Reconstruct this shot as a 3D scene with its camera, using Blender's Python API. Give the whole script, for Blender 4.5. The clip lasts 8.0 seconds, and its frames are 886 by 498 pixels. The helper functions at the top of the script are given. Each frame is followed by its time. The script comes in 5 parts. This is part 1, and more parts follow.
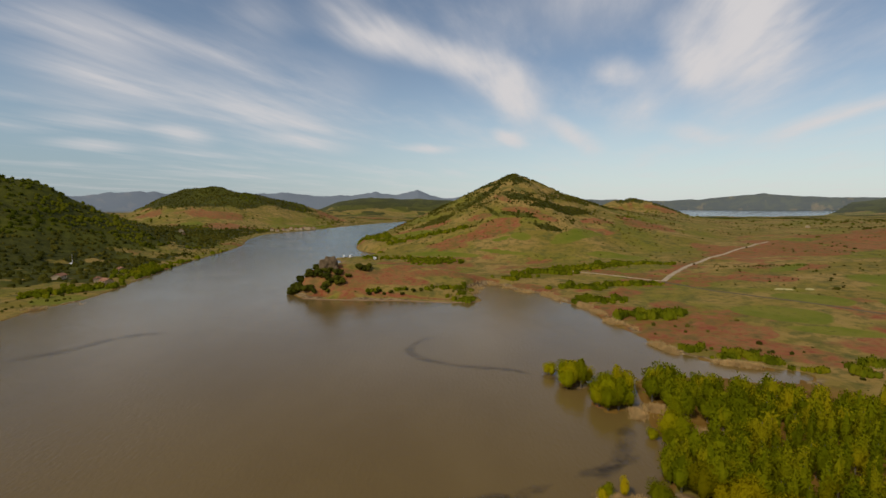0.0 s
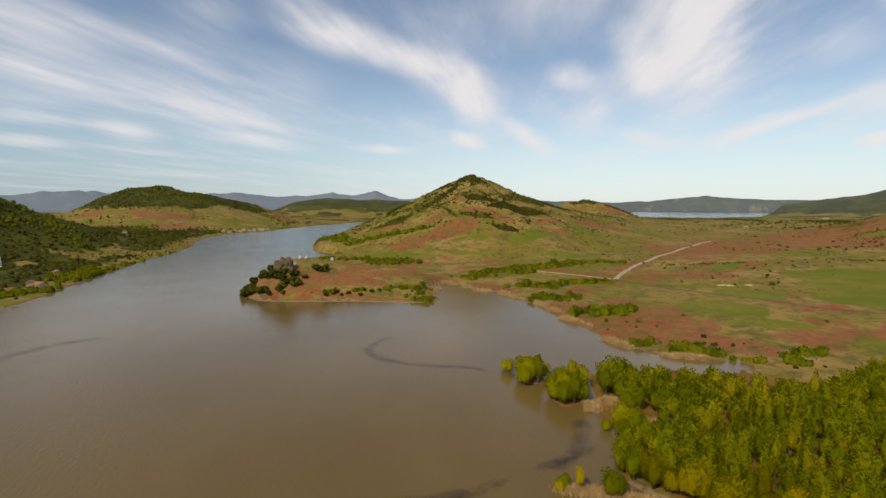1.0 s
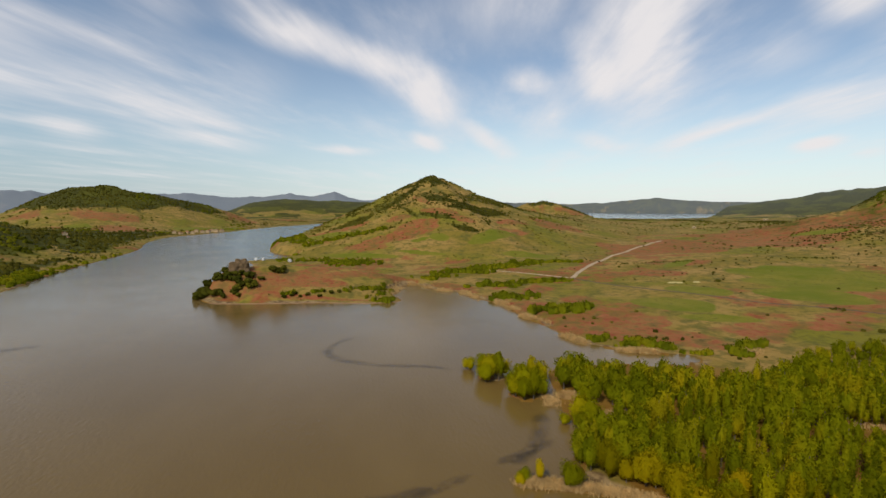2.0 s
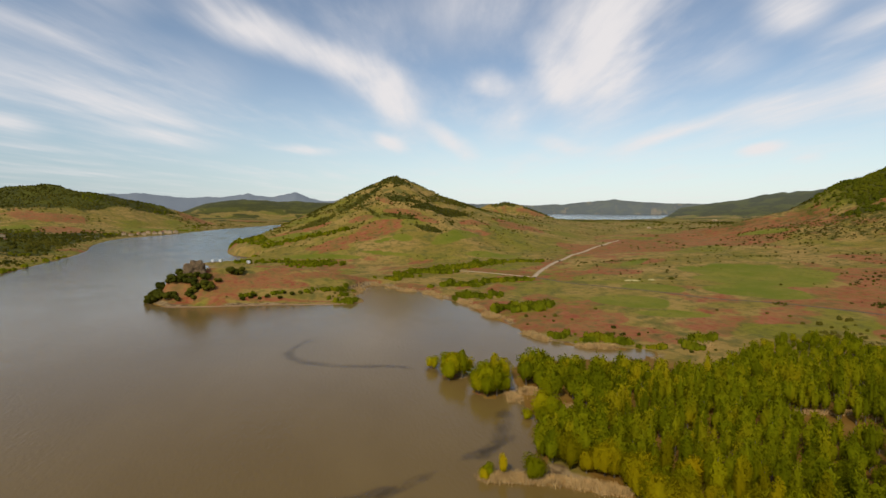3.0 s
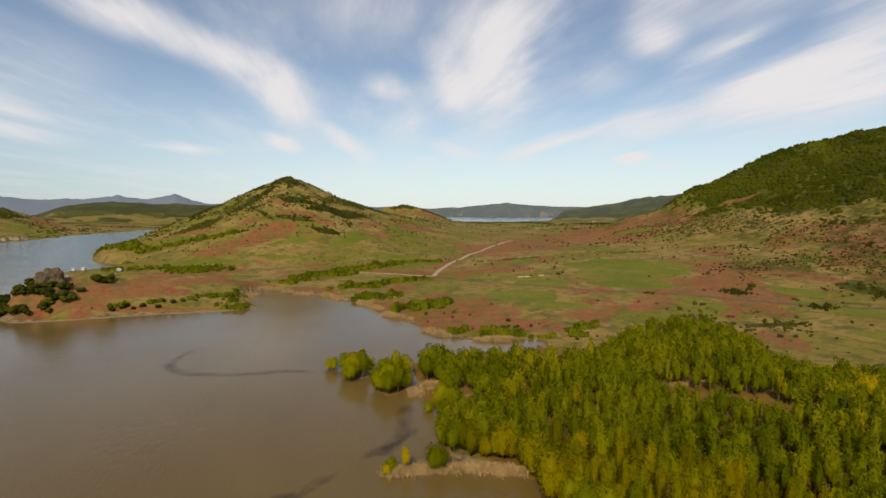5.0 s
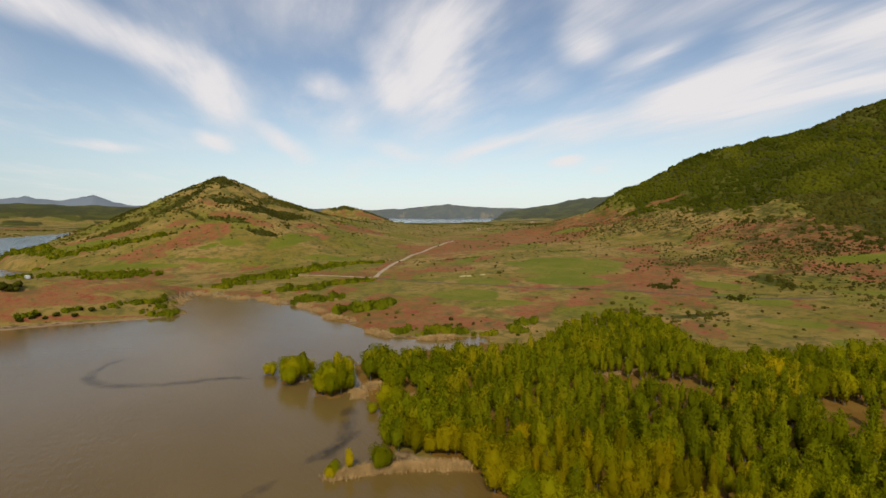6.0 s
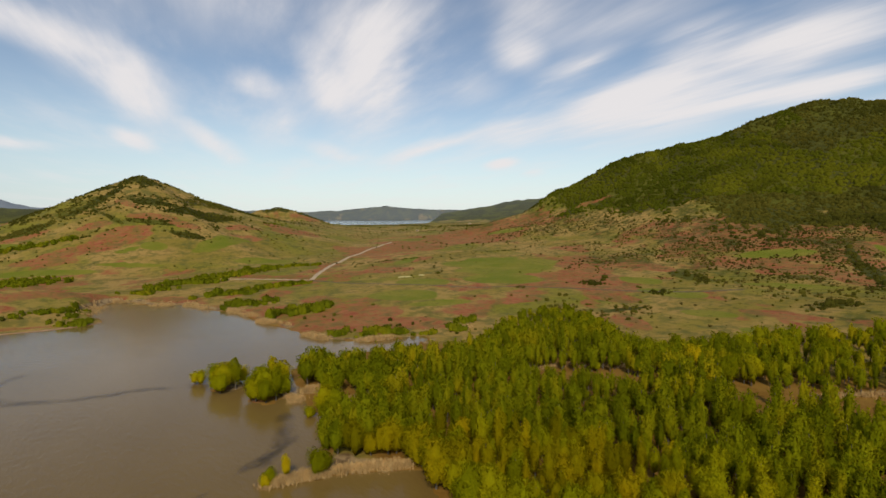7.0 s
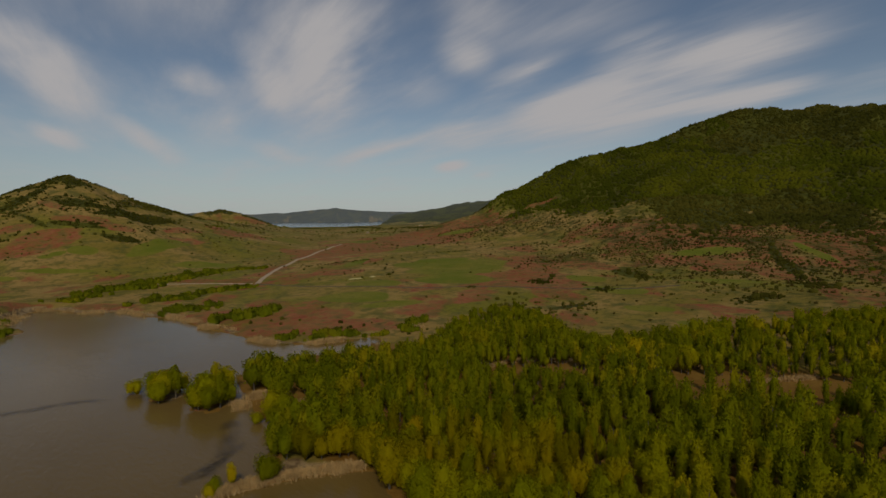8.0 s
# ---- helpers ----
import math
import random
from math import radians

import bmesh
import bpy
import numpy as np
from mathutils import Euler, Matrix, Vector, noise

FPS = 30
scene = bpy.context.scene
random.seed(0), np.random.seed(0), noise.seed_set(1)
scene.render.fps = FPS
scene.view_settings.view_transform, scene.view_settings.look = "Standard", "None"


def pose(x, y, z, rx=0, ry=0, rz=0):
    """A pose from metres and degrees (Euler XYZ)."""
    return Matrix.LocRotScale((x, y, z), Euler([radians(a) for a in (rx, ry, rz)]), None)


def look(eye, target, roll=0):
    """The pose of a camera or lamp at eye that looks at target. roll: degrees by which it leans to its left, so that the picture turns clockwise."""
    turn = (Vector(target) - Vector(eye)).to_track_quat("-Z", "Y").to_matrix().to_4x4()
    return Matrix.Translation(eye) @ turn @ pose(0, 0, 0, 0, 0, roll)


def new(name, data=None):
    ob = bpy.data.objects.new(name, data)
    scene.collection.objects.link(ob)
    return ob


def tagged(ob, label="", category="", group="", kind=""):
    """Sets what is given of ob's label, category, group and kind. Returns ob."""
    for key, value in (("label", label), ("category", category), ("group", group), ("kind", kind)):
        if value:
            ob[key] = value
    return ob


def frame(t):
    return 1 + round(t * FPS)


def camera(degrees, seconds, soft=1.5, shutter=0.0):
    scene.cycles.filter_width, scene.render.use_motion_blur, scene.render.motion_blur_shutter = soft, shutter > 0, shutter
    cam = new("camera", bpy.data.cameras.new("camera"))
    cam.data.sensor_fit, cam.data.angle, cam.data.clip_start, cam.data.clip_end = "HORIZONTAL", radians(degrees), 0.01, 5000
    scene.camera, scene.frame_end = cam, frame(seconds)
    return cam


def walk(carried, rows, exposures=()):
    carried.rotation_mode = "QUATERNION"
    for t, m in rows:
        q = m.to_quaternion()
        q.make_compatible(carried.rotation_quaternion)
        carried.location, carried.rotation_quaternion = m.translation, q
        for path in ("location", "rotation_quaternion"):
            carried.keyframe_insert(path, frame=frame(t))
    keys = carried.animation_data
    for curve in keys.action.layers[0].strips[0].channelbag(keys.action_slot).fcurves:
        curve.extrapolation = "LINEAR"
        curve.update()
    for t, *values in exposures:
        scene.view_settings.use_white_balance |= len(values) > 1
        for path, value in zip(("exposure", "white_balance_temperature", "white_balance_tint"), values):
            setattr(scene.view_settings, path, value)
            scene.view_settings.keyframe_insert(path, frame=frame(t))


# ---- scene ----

# ------------------------------------------------------------------ camera
cam = camera(85.34, 8.0, soft=1.55)
# seconds, x, y, z, heading (right of north), pitch, lean to the right
PATH = [
    (0.0, 0.00, 0.00, 50.00, 0.00, -5.30, 0.15),
    (0.5, -0.05, 0.06, 49.66, 2.51, -5.26, 0.05),
    (1.0, -0.03, 0.06, 49.30, 4.97, -5.18, -0.03),
    (1.5, -0.03, 0.00, 48.95, 7.45, -5.09, -0.07),
    (3.0, -0.02, -0.20, 48.01, 14.03, -4.87, -0.20),
    (3.5, 0.00, -0.28, 47.62, 16.71, -4.78, -0.24),
    (4.0, 0.06, -0.28, 47.18, 19.54, -4.66, -0.24),
    (4.5, 0.10, -0.25, 46.70, 22.65, -4.55, -0.20),
    (6.0, 0.08, -0.30, 45.57, 32.91, -4.27, 0.05),
    (6.5, 0.09, -0.28, 45.14, 36.34, -4.17, 0.13),
    (7.0, 0.12, -0.25, 44.74, 40.25, -4.07, 0.21),
    (7.5, 0.13, -0.22, 44.34, 43.55, -3.96, 0.30),
    (8.0, 0.12, -0.25, 43.98, 46.09, -3.85, 0.38),
]
EXPOSURES = [(t, stops - 0.08, 6900, 11) for t, stops in ((0.0, -0.1), (0.3, 0.16), (0.6, 0.22), (7.1, 0.20), (7.4, 0.08), (7.6, -0.06), (8.0, -0.86))]
walk(cam, [(t, pose(x, y, z, 0, 0, -yaw) @ pose(0, 0, 0, 90 + pitch) @ pose(0, 0, 0, 0, 0, -lean))
           for t, x, y, z, yaw, pitch, lean in PATH], EXPOSURES)

# ------------------------------------------------------------------ light
SUN_HEADING, SUN_HEIGHT = -140.0, 44.0      # degrees from north, clockwise; above the horizon


def bearing(heading, dist=1.0):
    return math.sin(radians(heading)) * dist, math.cos(radians(heading)) * dist


def nodes_of(tree):
    n = tree.nodes
    n.clear()

    def add(kind, **props):
        node = n.new(kind)
        for key, value in props.items():
            if key == "op":
                node.operation = value
            elif key == "vals":
                for i, v in value.items():
                    node.inputs[i].default_value = v
            elif key == "mix":
                node.data_type, node.blend_type = "RGBA", value
        return node
    return add, tree.links.new


# cloud streaks: azimuth and height of the middle in degrees, tilt, half length, half width, density
STREAKS_WEST = [(-34.3, 11.8, -4, 8.0, 1.5, 1.0), (-19.9, 10.1, -10, 10.7, 1.4, 0.85), (-35.0, 16.3, 0, 7.0, 1.9, 0.8), (-23.7, 15.7, -5, 8.8, 1.7, 0.65), (-35.3, 7.9, -4, 4.8, 0.5, 0.7), (-27.9, 7.5, -6, 3.2, 0.8, 0.9),
                (-16.0, 7.0, -6, 6.0, 0.5, 0.75), (-35.8, 5.7, -2, 4.2, 0.3, 0.8), (-27.3, 5.4, -2, 4.6, 0.2, 0.5), (-24.3, 3.2, 0, 8.1, 0.2, 0.45), (-12.1, 14.1, -13, 5.0, 1.6, 0.4), (-2.4, 6.5, -4, 4.2, 0.4, 0.55),
                (7.7, 7.8, -17, 2.2, 0.5, 0.55), (-20.4, 19.6, -1, 4.2, 1.5, 0.45), (-38.1, 3.9, 1, 1.9, 0.2, 0.35)]
STREAKS_NORTH = [(-10.1, 19.5, -20, 5.7, 1.4, 0.85), (-3.1, 17.3, -14, 8.4, 1.3, 1.0), (6.0, 14.1, -26, 6.7, 1.8, 1.0), (8.5, 11.1, -41, 4.2, 1.4, 0.8), (14.9, 7.6, -30, 3.7, 0.7, 0.85), (7.8, 7.6, -22, 2.3, 0.4, 0.55),
                 (-1.3, 6.6, -7, 3.5, 0.4, 0.6), (14.4, 21.1, 3, 11.1, 2.4, 0.45), (20.0, 14.2, -10, 2.9, 0.9, 0.55), (30.9, 17.6, -90, 8.9, 3.6, 1.0), (35.8, 18.2, -112, 5.9, 2.9, 0.75), (26.3, 15.7, -59, 4.1, 1.1, 0.6),
                 (27.2, 7.3, -12, 3.3, 0.6, 0.55), (21.7, 9.3, 28, 3.7, 1.2, 0.45)]
STREAKS_EAST = [(48.2, 18.0, -20, 3.6, 1.3, 0.7), (54.8, 14.8, 9, 4.4, 1.0, 0.5), (46.8, 5.8, 9, 2.0, 0.4, 0.65), (51.0, 4.8, 9, 1.4, 0.3, 0.45), (44.2, 14.0, 8, 3.7, 1.0, 0.35), (38.4, 7.9, 15, 6.2, 0.6, 0.95),
                (47.3, 9.5, 8, 5.2, 1.0, 0.95), (58.9, 12.0, 22, 8.6, 1.2, 0.95), (67.3, 11.7, 13, 10.4, 1.8, 1.0), (77.7, 14.2, 12, 7.4, 1.9, 0.95), (67.1, 17.2, 18, 4.7, 1.1, 0.8), (75.4, 17.1, 4, 9.4, 1.2, 0.65),
                (56.1, 15.5, 17, 5.1, 1.1, 0.6), (47.3, 5.8, 9, 2.2, 0.4, 0.6), (78.8, 11.5, 14, 5.6, 0.9, 0.7), (49.2, 22.0, -7, 4.9, 1.8, 0.5)]
STREAKS_VEIL = [(38.0, 21.0, 0, 9.0, 2.6, 0.30), (53.0, 20.0, 5, 8.0, 2.6, 0.32), (63.0, 21.0, 8, 8.0, 2.4, 0.35), (66.0, 13.0, 14, 11.0, 2.6, 0.30)]
STREAKS = STREAKS_VEIL + [(*row[:5], row[5] * 0.74) for row in STREAKS_WEST] + STREAKS_NORTH + STREAKS_EAST


def build_world():
    world = bpy.data.worlds.new("sky")
    scene.world = world
    world.use_nodes = True
    add, link = nodes_of(world.node_tree)
    sky = add("ShaderNodeTexSky")
    sky.sky_type, sky.sun_disc = "NISHITA", False
    sky.sun_elevation, sky.sun_rotation = radians(SUN_HEIGHT), radians(SUN_HEADING)
    sky.altitude, sky.air_density, sky.dust_density, sky.ozone_density = 150, 1.0, 0.35, 0.6
    coord = add("ShaderNodeTexCoord")
    sep = add("ShaderNodeSeparateXYZ")
    link(coord.outputs["Generated"], sep.inputs[0])
    up = add("ShaderNodeMath", op="MAXIMUM", vals={1: 0.0})
    link(sep.outputs[2], up.inputs[0])
    lift = add("ShaderNodeMath", op="ADD", vals={1: 0.035})
    link(up.outputs[0], lift.inputs[0])
    px = add("ShaderNodeMath", op="DIVIDE")
    py = add("ShaderNodeMath", op="DIVIDE")
    for node, k in ((px, 0), (py, 1)):
        link(sep.outputs[k], node.inputs[0])
        link(lift.outputs[0], node.inputs[1])
    flat = add("ShaderNodeCombineXYZ")
    link(px.outputs[0], flat.inputs[0])
    link(py.outputs[0], flat.inputs[1])
    # high wind-drawn streaks: torn ellipses on the dome, frayed by noise that is drawn out on a flat layer overhead
    def layer_noise(heading, stretch, scale, detail, rough):
        m = add("ShaderNodeMapping")
        m.vector_type = "TEXTURE"
        m.inputs["Rotation"].default_value, m.inputs["Scale"].default_value = (0, 0, radians(90 - heading)), (*stretch, 1)
        link(flat.outputs[0], m.inputs["Vector"])
        n = add("ShaderNodeTexNoise")
        n.inputs["Scale"].default_value, n.inputs["Detail"].default_value, n.inputs["Roughness"].default_value = scale, detail, rough
        link(m.outputs[0], n.inputs["Vector"])
        return n
    turn = add("ShaderNodeMath", op="ARCTAN2")
    link(sep.outputs[0], turn.inputs[0])
    link(sep.outputs[1], turn.inputs[1])
    height = add("ShaderNodeMath", op="ARCSINE")
    link(sep.outputs[2], height.inputs[0])
    dome = add("ShaderNodeCombineXYZ")
    link(turn.outputs[0], dome.inputs[0])
    link(height.outputs[0], dome.inputs[1])
    degrees_of = add("ShaderNodeVectorMath", op="SCALE")
    degrees_of.inputs["Scale"].default_value = 180 / math.pi
    link(dome.outputs[0], degrees_of.inputs[0])
    fray = layer_noise(14, (3.0, 0.9), 1.0, 5, 0.5)
    centred = add("ShaderNodeVectorMath", op="SUBTRACT")
    centred.inputs[1].default_value = (0.5, 0.5, 0.5)
    link(fray.outputs["Color"], centred.inputs[0])
    reach = add("ShaderNodeMath", op="MULTIPLY", vals={1: 15.0})
    link(up.outputs[0], reach.inputs[0])
    shifted = add("ShaderNodeVectorMath", op="SCALE")
    link(centred.outputs[0], shifted.inputs[0])
    link(reach.outputs[0], shifted.inputs["Scale"])
    torn = add("ShaderNodeVectorMath", op="ADD")
    link(degrees_of.outputs[0], torn.inputs[0])
    link(shifted.outputs[0], torn.inputs[1])
    total = None
    for cx, cy, angle, length, width, strength in STREAKS:
        m = add("ShaderNodeMapping")
        m.vector_type = "TEXTURE"
        m.inputs["Location"].default_value, m.inputs["Rotation"].default_value = (cx, cy, 0), (0, 0, radians(angle))
        m.inputs["Scale"].default_value = (length * 1.25, width * 2.1, 1)
        link(torn.outputs[0], m.inputs["Vector"])
        size = add("ShaderNodeVectorMath", op="LENGTH")
        link(m.outputs[0], size.inputs[0])
        fall = add("ShaderNodeMapRange")
        fall.interpolation_type = "SMOOTHSTEP"
        for k, v in ((1, 1.15), (2, 0.0), (3, 0.0), (4, strength)):
            fall.inputs[k].default_value = v
        link(size.outputs["Value"], fall.inputs[0])
        if total is None:
            total = fall
        else:
            more = add("ShaderNodeMath", op="ADD")
            link(total.outputs[0], more.inputs[0])
            link(fall.outputs[0], more.inputs[1])
            total = more
    strands = layer_noise(14, (3.8, 0.6), 1.3, 9, 0.66)
    comb = add("ShaderNodeMapRange")
    for k, v in ((1, 0.30), (2, 0.70), (3, 0.50), (4, 1.18)):
        comb.inputs[k].default_value = v
    link(strands.outputs[0], comb.inputs[0])
    # thin patches of veil between the streaks
    sheet = layer_noise(20, (2.4, 0.9), 0.9, 7, 0.62)
    thin = add("ShaderNodeMapRange")
    thin.interpolation_type = "SMOOTHSTEP"
    for k, v in ((1, 0.42), (2, 0.72), (3, 0.02), (4, 0.36)):
        thin.inputs[k].default_value = v
    link(sheet.outputs[0], thin.inputs[0])
    haze = add("ShaderNodeMath", op="ADD")
    link(total.outputs[0], haze.inputs[0])
    link(thin.outputs[0], haze.inputs[1])
    amount = add("ShaderNodeMath", op="MULTIPLY")
    link(haze.outputs[0], amount.inputs[0])
    link(comb.outputs[0], amount.inputs[1])
    thick = add("ShaderNodeMapRange")
    thick.interpolation_type = "SMOOTHSTEP"
    for k, v in ((1, -0.30), (2, 1.10), (3, -0.13), (4, 0.95)):
        thick.inputs[k].default_value = v
    link(amount.outputs[0], thick.inputs[0])
    # thin bright veil towards the horizon
    veil = add("ShaderNodeMapRange")
    veil.interpolation_type = "SMOOTHSTEP"
    veil.inputs[1].default_value, veil.inputs[2].default_value = 0.26, 0.0
    veil.inputs[3].default_value, veil.inputs[4].default_value = 0.0, 0.70
    link(sep.outputs[2], veil.inputs[0])
    east = add("ShaderNodeMapRange")
    east.interpolation_type = "SMOOTHSTEP"
    east.inputs[1].default_value, east.inputs[2].default_value = -0.75, 0.35
    link(sep.outputs[0], east.inputs[0])
    milk = add("ShaderNodeMix", mix="MIX")
    milk.inputs[6].default_value, milk.inputs[7].default_value = (2.0, 3.3, 4.7, 1), (5.2, 6.6, 7.6, 1)
    link(east.outputs[0], milk.inputs[0])
    veiled = add("ShaderNodeMix", mix="MIX")
    link(milk.outputs[2], veiled.inputs[7])
    link(veil.outputs[0], veiled.inputs[0])
    link(sky.outputs[0], veiled.inputs[6])
    clouded = add("ShaderNodeMix", mix="MIX")
    clouded.inputs[7].default_value = (6.9, 6.9, 7.25, 1)
    floor = add("ShaderNodeMath", op="MAXIMUM", vals={1: 0.0})
    link(thick.outputs[0], floor.inputs[0])
    link(floor.outputs[0], clouded.inputs[0])
    link(veiled.outputs[2], clouded.inputs[6])
    back = add("ShaderNodeBackground")
    back.inputs[1].default_value = 0.105
    link(clouded.outputs[2], back.inputs[0])
    out = add("ShaderNodeOutputWorld")
    link(back.outputs[0], out.inputs[0])


build_world()
sun_data = bpy.data.lights.new("sun", "SUN")
sun_data.energy, sun_data.angle, sun_data.color = 2.0, radians(5.0), (1.0, 0.92, 0.80)
sun = new("sun", sun_data)
sx, sy = bearing(SUN_HEADING, math.cos(radians(SUN_HEIGHT)))
sun.matrix_world = look((sx * 900, sy * 900, 900 * math.sin(radians(SUN_HEIGHT))), (0, 0, 0))

# ------------------------------------------------------------------ helpers


def lattice(ix, iy, seed):
    h = (ix.astype(np.int64) * 374761393 + iy.astype(np.int64) * 668265263 + seed * 1442695041) & 0xFFFFFFFF
    h = ((h ^ (h >> 13)) * 1274126177) & 0xFFFFFFFF
    return ((h ^ (h >> 16)) & 0xFFFF) / 65535.0


def value_noise(x, y, seed=0):
    ix, iy = np.floor(x), np.floor(y)
    fx, fy = x - ix, y - iy
    fx, fy = fx * fx * (3 - 2 * fx), fy * fy * (3 - 2 * fy)
    a = lattice(ix, iy, seed) * (1 - fx) + lattice(ix + 1, iy, seed) * fx
    b = lattice(ix, iy + 1, seed) * (1 - fx) + lattice(ix + 1, iy + 1, seed) * fx
    return a * (1 - fy) + b * fy


def fbm(x, y, size, octaves=4, seed=0, gain=0.5):
    """Layered noise from 0 to 1; size: the largest wave in metres."""
    total, weight, norm = np.zeros_like(np.asarray(x, float)), 1.0, 0.0
    for k in range(octaves):
        s = 2.0 ** k / size
        total = total + weight * value_noise(x * s + 17.3 * k, y * s - 9.1 * k, seed + 31 * k)
        norm += weight
        weight *= gain
    return total / norm


def smooth(a, b, v):
    u = np.clip((v - a) / (b - a), 0, 1)
    return u * u * (3 - 2 * u)


def rounded(points, times=2):
    """A closed line with its corners cut."""
    p = np.array(points, float)
    for _ in range(times):
        q = np.roll(p, -1, 0)
        p = np.stack([0.75 * p + 0.25 * q, 0.25 * p + 0.75 * q], 1).reshape(-1, 2)
    return p


def inside(poly, x, y):
    res = np.zeros(x.shape, bool)
    for (ax, ay), (bx, by) in zip(poly, np.roll(poly, -1, 0)):
        if ay == by:
            continue
        hit = ((ay > y) != (by > y)) & (x < (bx - ax) * (y - ay) / (by - ay) + ax)
        res ^= hit
    return res


def line_distance(pts, x, y, closed=False):
    """Distance to a line of points, and the place along it counted in segments."""
    best, where = np.full(x.shape, 1e12), np.zeros(x.shape)
    n = len(pts)
    for i in range(n if closed else n - 1):
        (ax, ay), (bx, by) = pts[i][:2], pts[(i + 1) % n][:2]
        dx, dy = bx - ax, by - ay
        u = np.clip(((x - ax) * dx + (y - ay) * dy) / (dx * dx + dy * dy + 1e-9), 0, 1)
        d = (x - ax - u * dx) ** 2 + (y - ay - u * dy) ** 2
        near = d < best
        best, where = np.where(near, d, best), np.where(near, i + u, where)
    return np.sqrt(best), where


# ------------------------------------------------------------------ the plan
LAKE_WEST = [(-20, -420), (-200, -380), (-330, -250), (-380, -80), (-300, 60), (-215, 150), (-189, 202), (-198, 228), (-188, 249),
             (-200, 303), (-216, 370), (-226, 430), (-240, 575), (-282, 687), (-303, 819), (-254, 942), (-220, 1140), (-85, 1485), (-20, 1560)]
LAKE_HILL = [(10, 1480), (-30, 1250), (-62, 1000), (-90, 800), (-112, 680), (-110, 640), (-101, 549), (-88, 512), (-62, 484), (-64, 470), (-98, 456), (-102, 444),
             (-88, 420), (-92, 380), (-94, 340), (-93, 305), (-88, 272), (-77, 253), (-55, 249), (-25, 247), (-1, 242), (13, 240), (22, 246)]
LAKE_BAY = [(15, 267), (23, 289), (34, 299), (40, 276), (50, 270), (57, 263), (62, 240), (70, 229), (69, 203), (74, 182), (76, 157),
            (86, 146), (100, 139), (110, 136), (100, 131), (88, 132), (76, 136), (64, 139), (55, 134), (51, 124)]
LAKE_WOOD = [(50, 114), (46, 104), (48, 94), (47, 88), (41, 83), (38, 77), (31, 78.6), (27, 77.2), (29, 75), (33, 74), (38, 72), (44, 69),
             (50, 64), (47, 58), (44, 48), (45, 20), (46, -10), (30, -60), (40, -200), (20, -330)]
LAKE = rounded(LAKE_WEST + LAKE_HILL + LAKE_BAY + LAKE_WOOD)
FAR_LAKE = rounded([(830, 1900), (930, 1880), (1080, 1760), (1250, 1800), (1500, 1960), (1900, 2250), (2420, 2650), (2750, 3000), (2960, 3350),
                    (2640, 3680), (2330, 3920), (2060, 4080), (1900, 4080), (1650, 3800), (1300, 3200), (1000, 2500)], 1)
POND = rounded([(107, 83), (113, 74), (119, 64), (123, 57), (117, 52), (108, 61), (102, 73)])
POND_EAST = rounded([(128, 41), (136, 33), (145, 19), (153, 8), (146, 4), (136, 15), (128, 28)])
ISLETS = [(36, 129.5, 4.2), (42, 116, 5.2), (48.5, 97.5, 2.6)]

# crest lines: x, y, height over the plain, half width
MAIN_HILL = [(89, 600, 80, 212), (112, 606, 68, 200), (150, 625, 54, 190), (200, 665, 42, 180), (260, 730, 33, 170), (360, 880, 22, 170), (470, 1000, 16, 160)]
KNOLL = [(404, 1126, 46, 120), (440, 1117, 54, 125), (470, 1104, 46, 115)]
EAST_HILL = [(430, 480, 8, 120), (520, 437, 34, 230), (565, 413, 64, 300), (625, 357, 103, 400), (687, 300, 130, 480), (752, 243, 152, 530), (822, 172, 177, 570),
             (875, 90, 190, 590), (930, 21, 187, 600), (1000, -140, 170, 600), (1000, -380, 120, 500)]
WEST_HILL = [(-800, 0, 110, 320), (-700, 250, 122, 300), (-520, 420, 88, 240), (-447, 486, 70, 210), (-425, 505, 64, 200), (-404, 522, 50, 180), (-381, 539, 35, 160),
             (-360, 553, 26, 140), (-326, 574, 13, 110), (-290, 600, 5, 80)]
MID_HILL = [(-900, 1120, 20, 260), (-763, 1174, 20, 260), (-711, 1206, 54, 310), (-655, 1237, 76, 340), (-591, 1269, 82, 350), (-535, 1294, 71, 330), (-441, 1329, 56, 280),
            (-355, 1354, 30, 200), (-295, 1369, 8, 120)]
NORTH_HILL = [(-560, 2190, 16, 260), (-473, 2200, 54, 380), (-373, 2219, 68, 420), (-219, 2239, 65, 430), (-10, 2250, 60, 430), (300, 2250, 50, 420), (600, 2150, 36, 400)]
CAPE = [(-84, 273, 5, 17), (-77, 280, 11, 24), (-67, 284, 13, 34), (-40, 295, 11, 44), (-16, 297, 10, 46), (8, 296, 7.5, 42), (28, 304, 3, 30)]
HEADLAND = [(1883, 2205, 56, 330), (1984, 2115, 74, 430), (2105, 1995, 94, 440), (2196, 1894, 124, 460), (2281, 1790, 136, 500), (2500, 1400, 150, 600)]
FAR_WEST = [(-3300, 3300, 110, 650), (-2795, 3716, 116, 600), (-2679, 3800, 140, 600), (-2459, 3947, 162, 600), (-2287, 4048, 136, 600), (-1902, 4243, 124, 600),
            (-1463, 4414, 152, 600), (-1176, 4499, 122, 600), (-874, 4567, 128, 500), (-639, 4606, 167, 460), (-453, 4628, 140, 440), (-237, 4644, 186, 440), (-48, 4650, 112, 400),
            (88, 4649, 98, 400), (224, 4645, 126, 400), (500, 4620, 96, 400), (1000, 4550, 90, 400)]
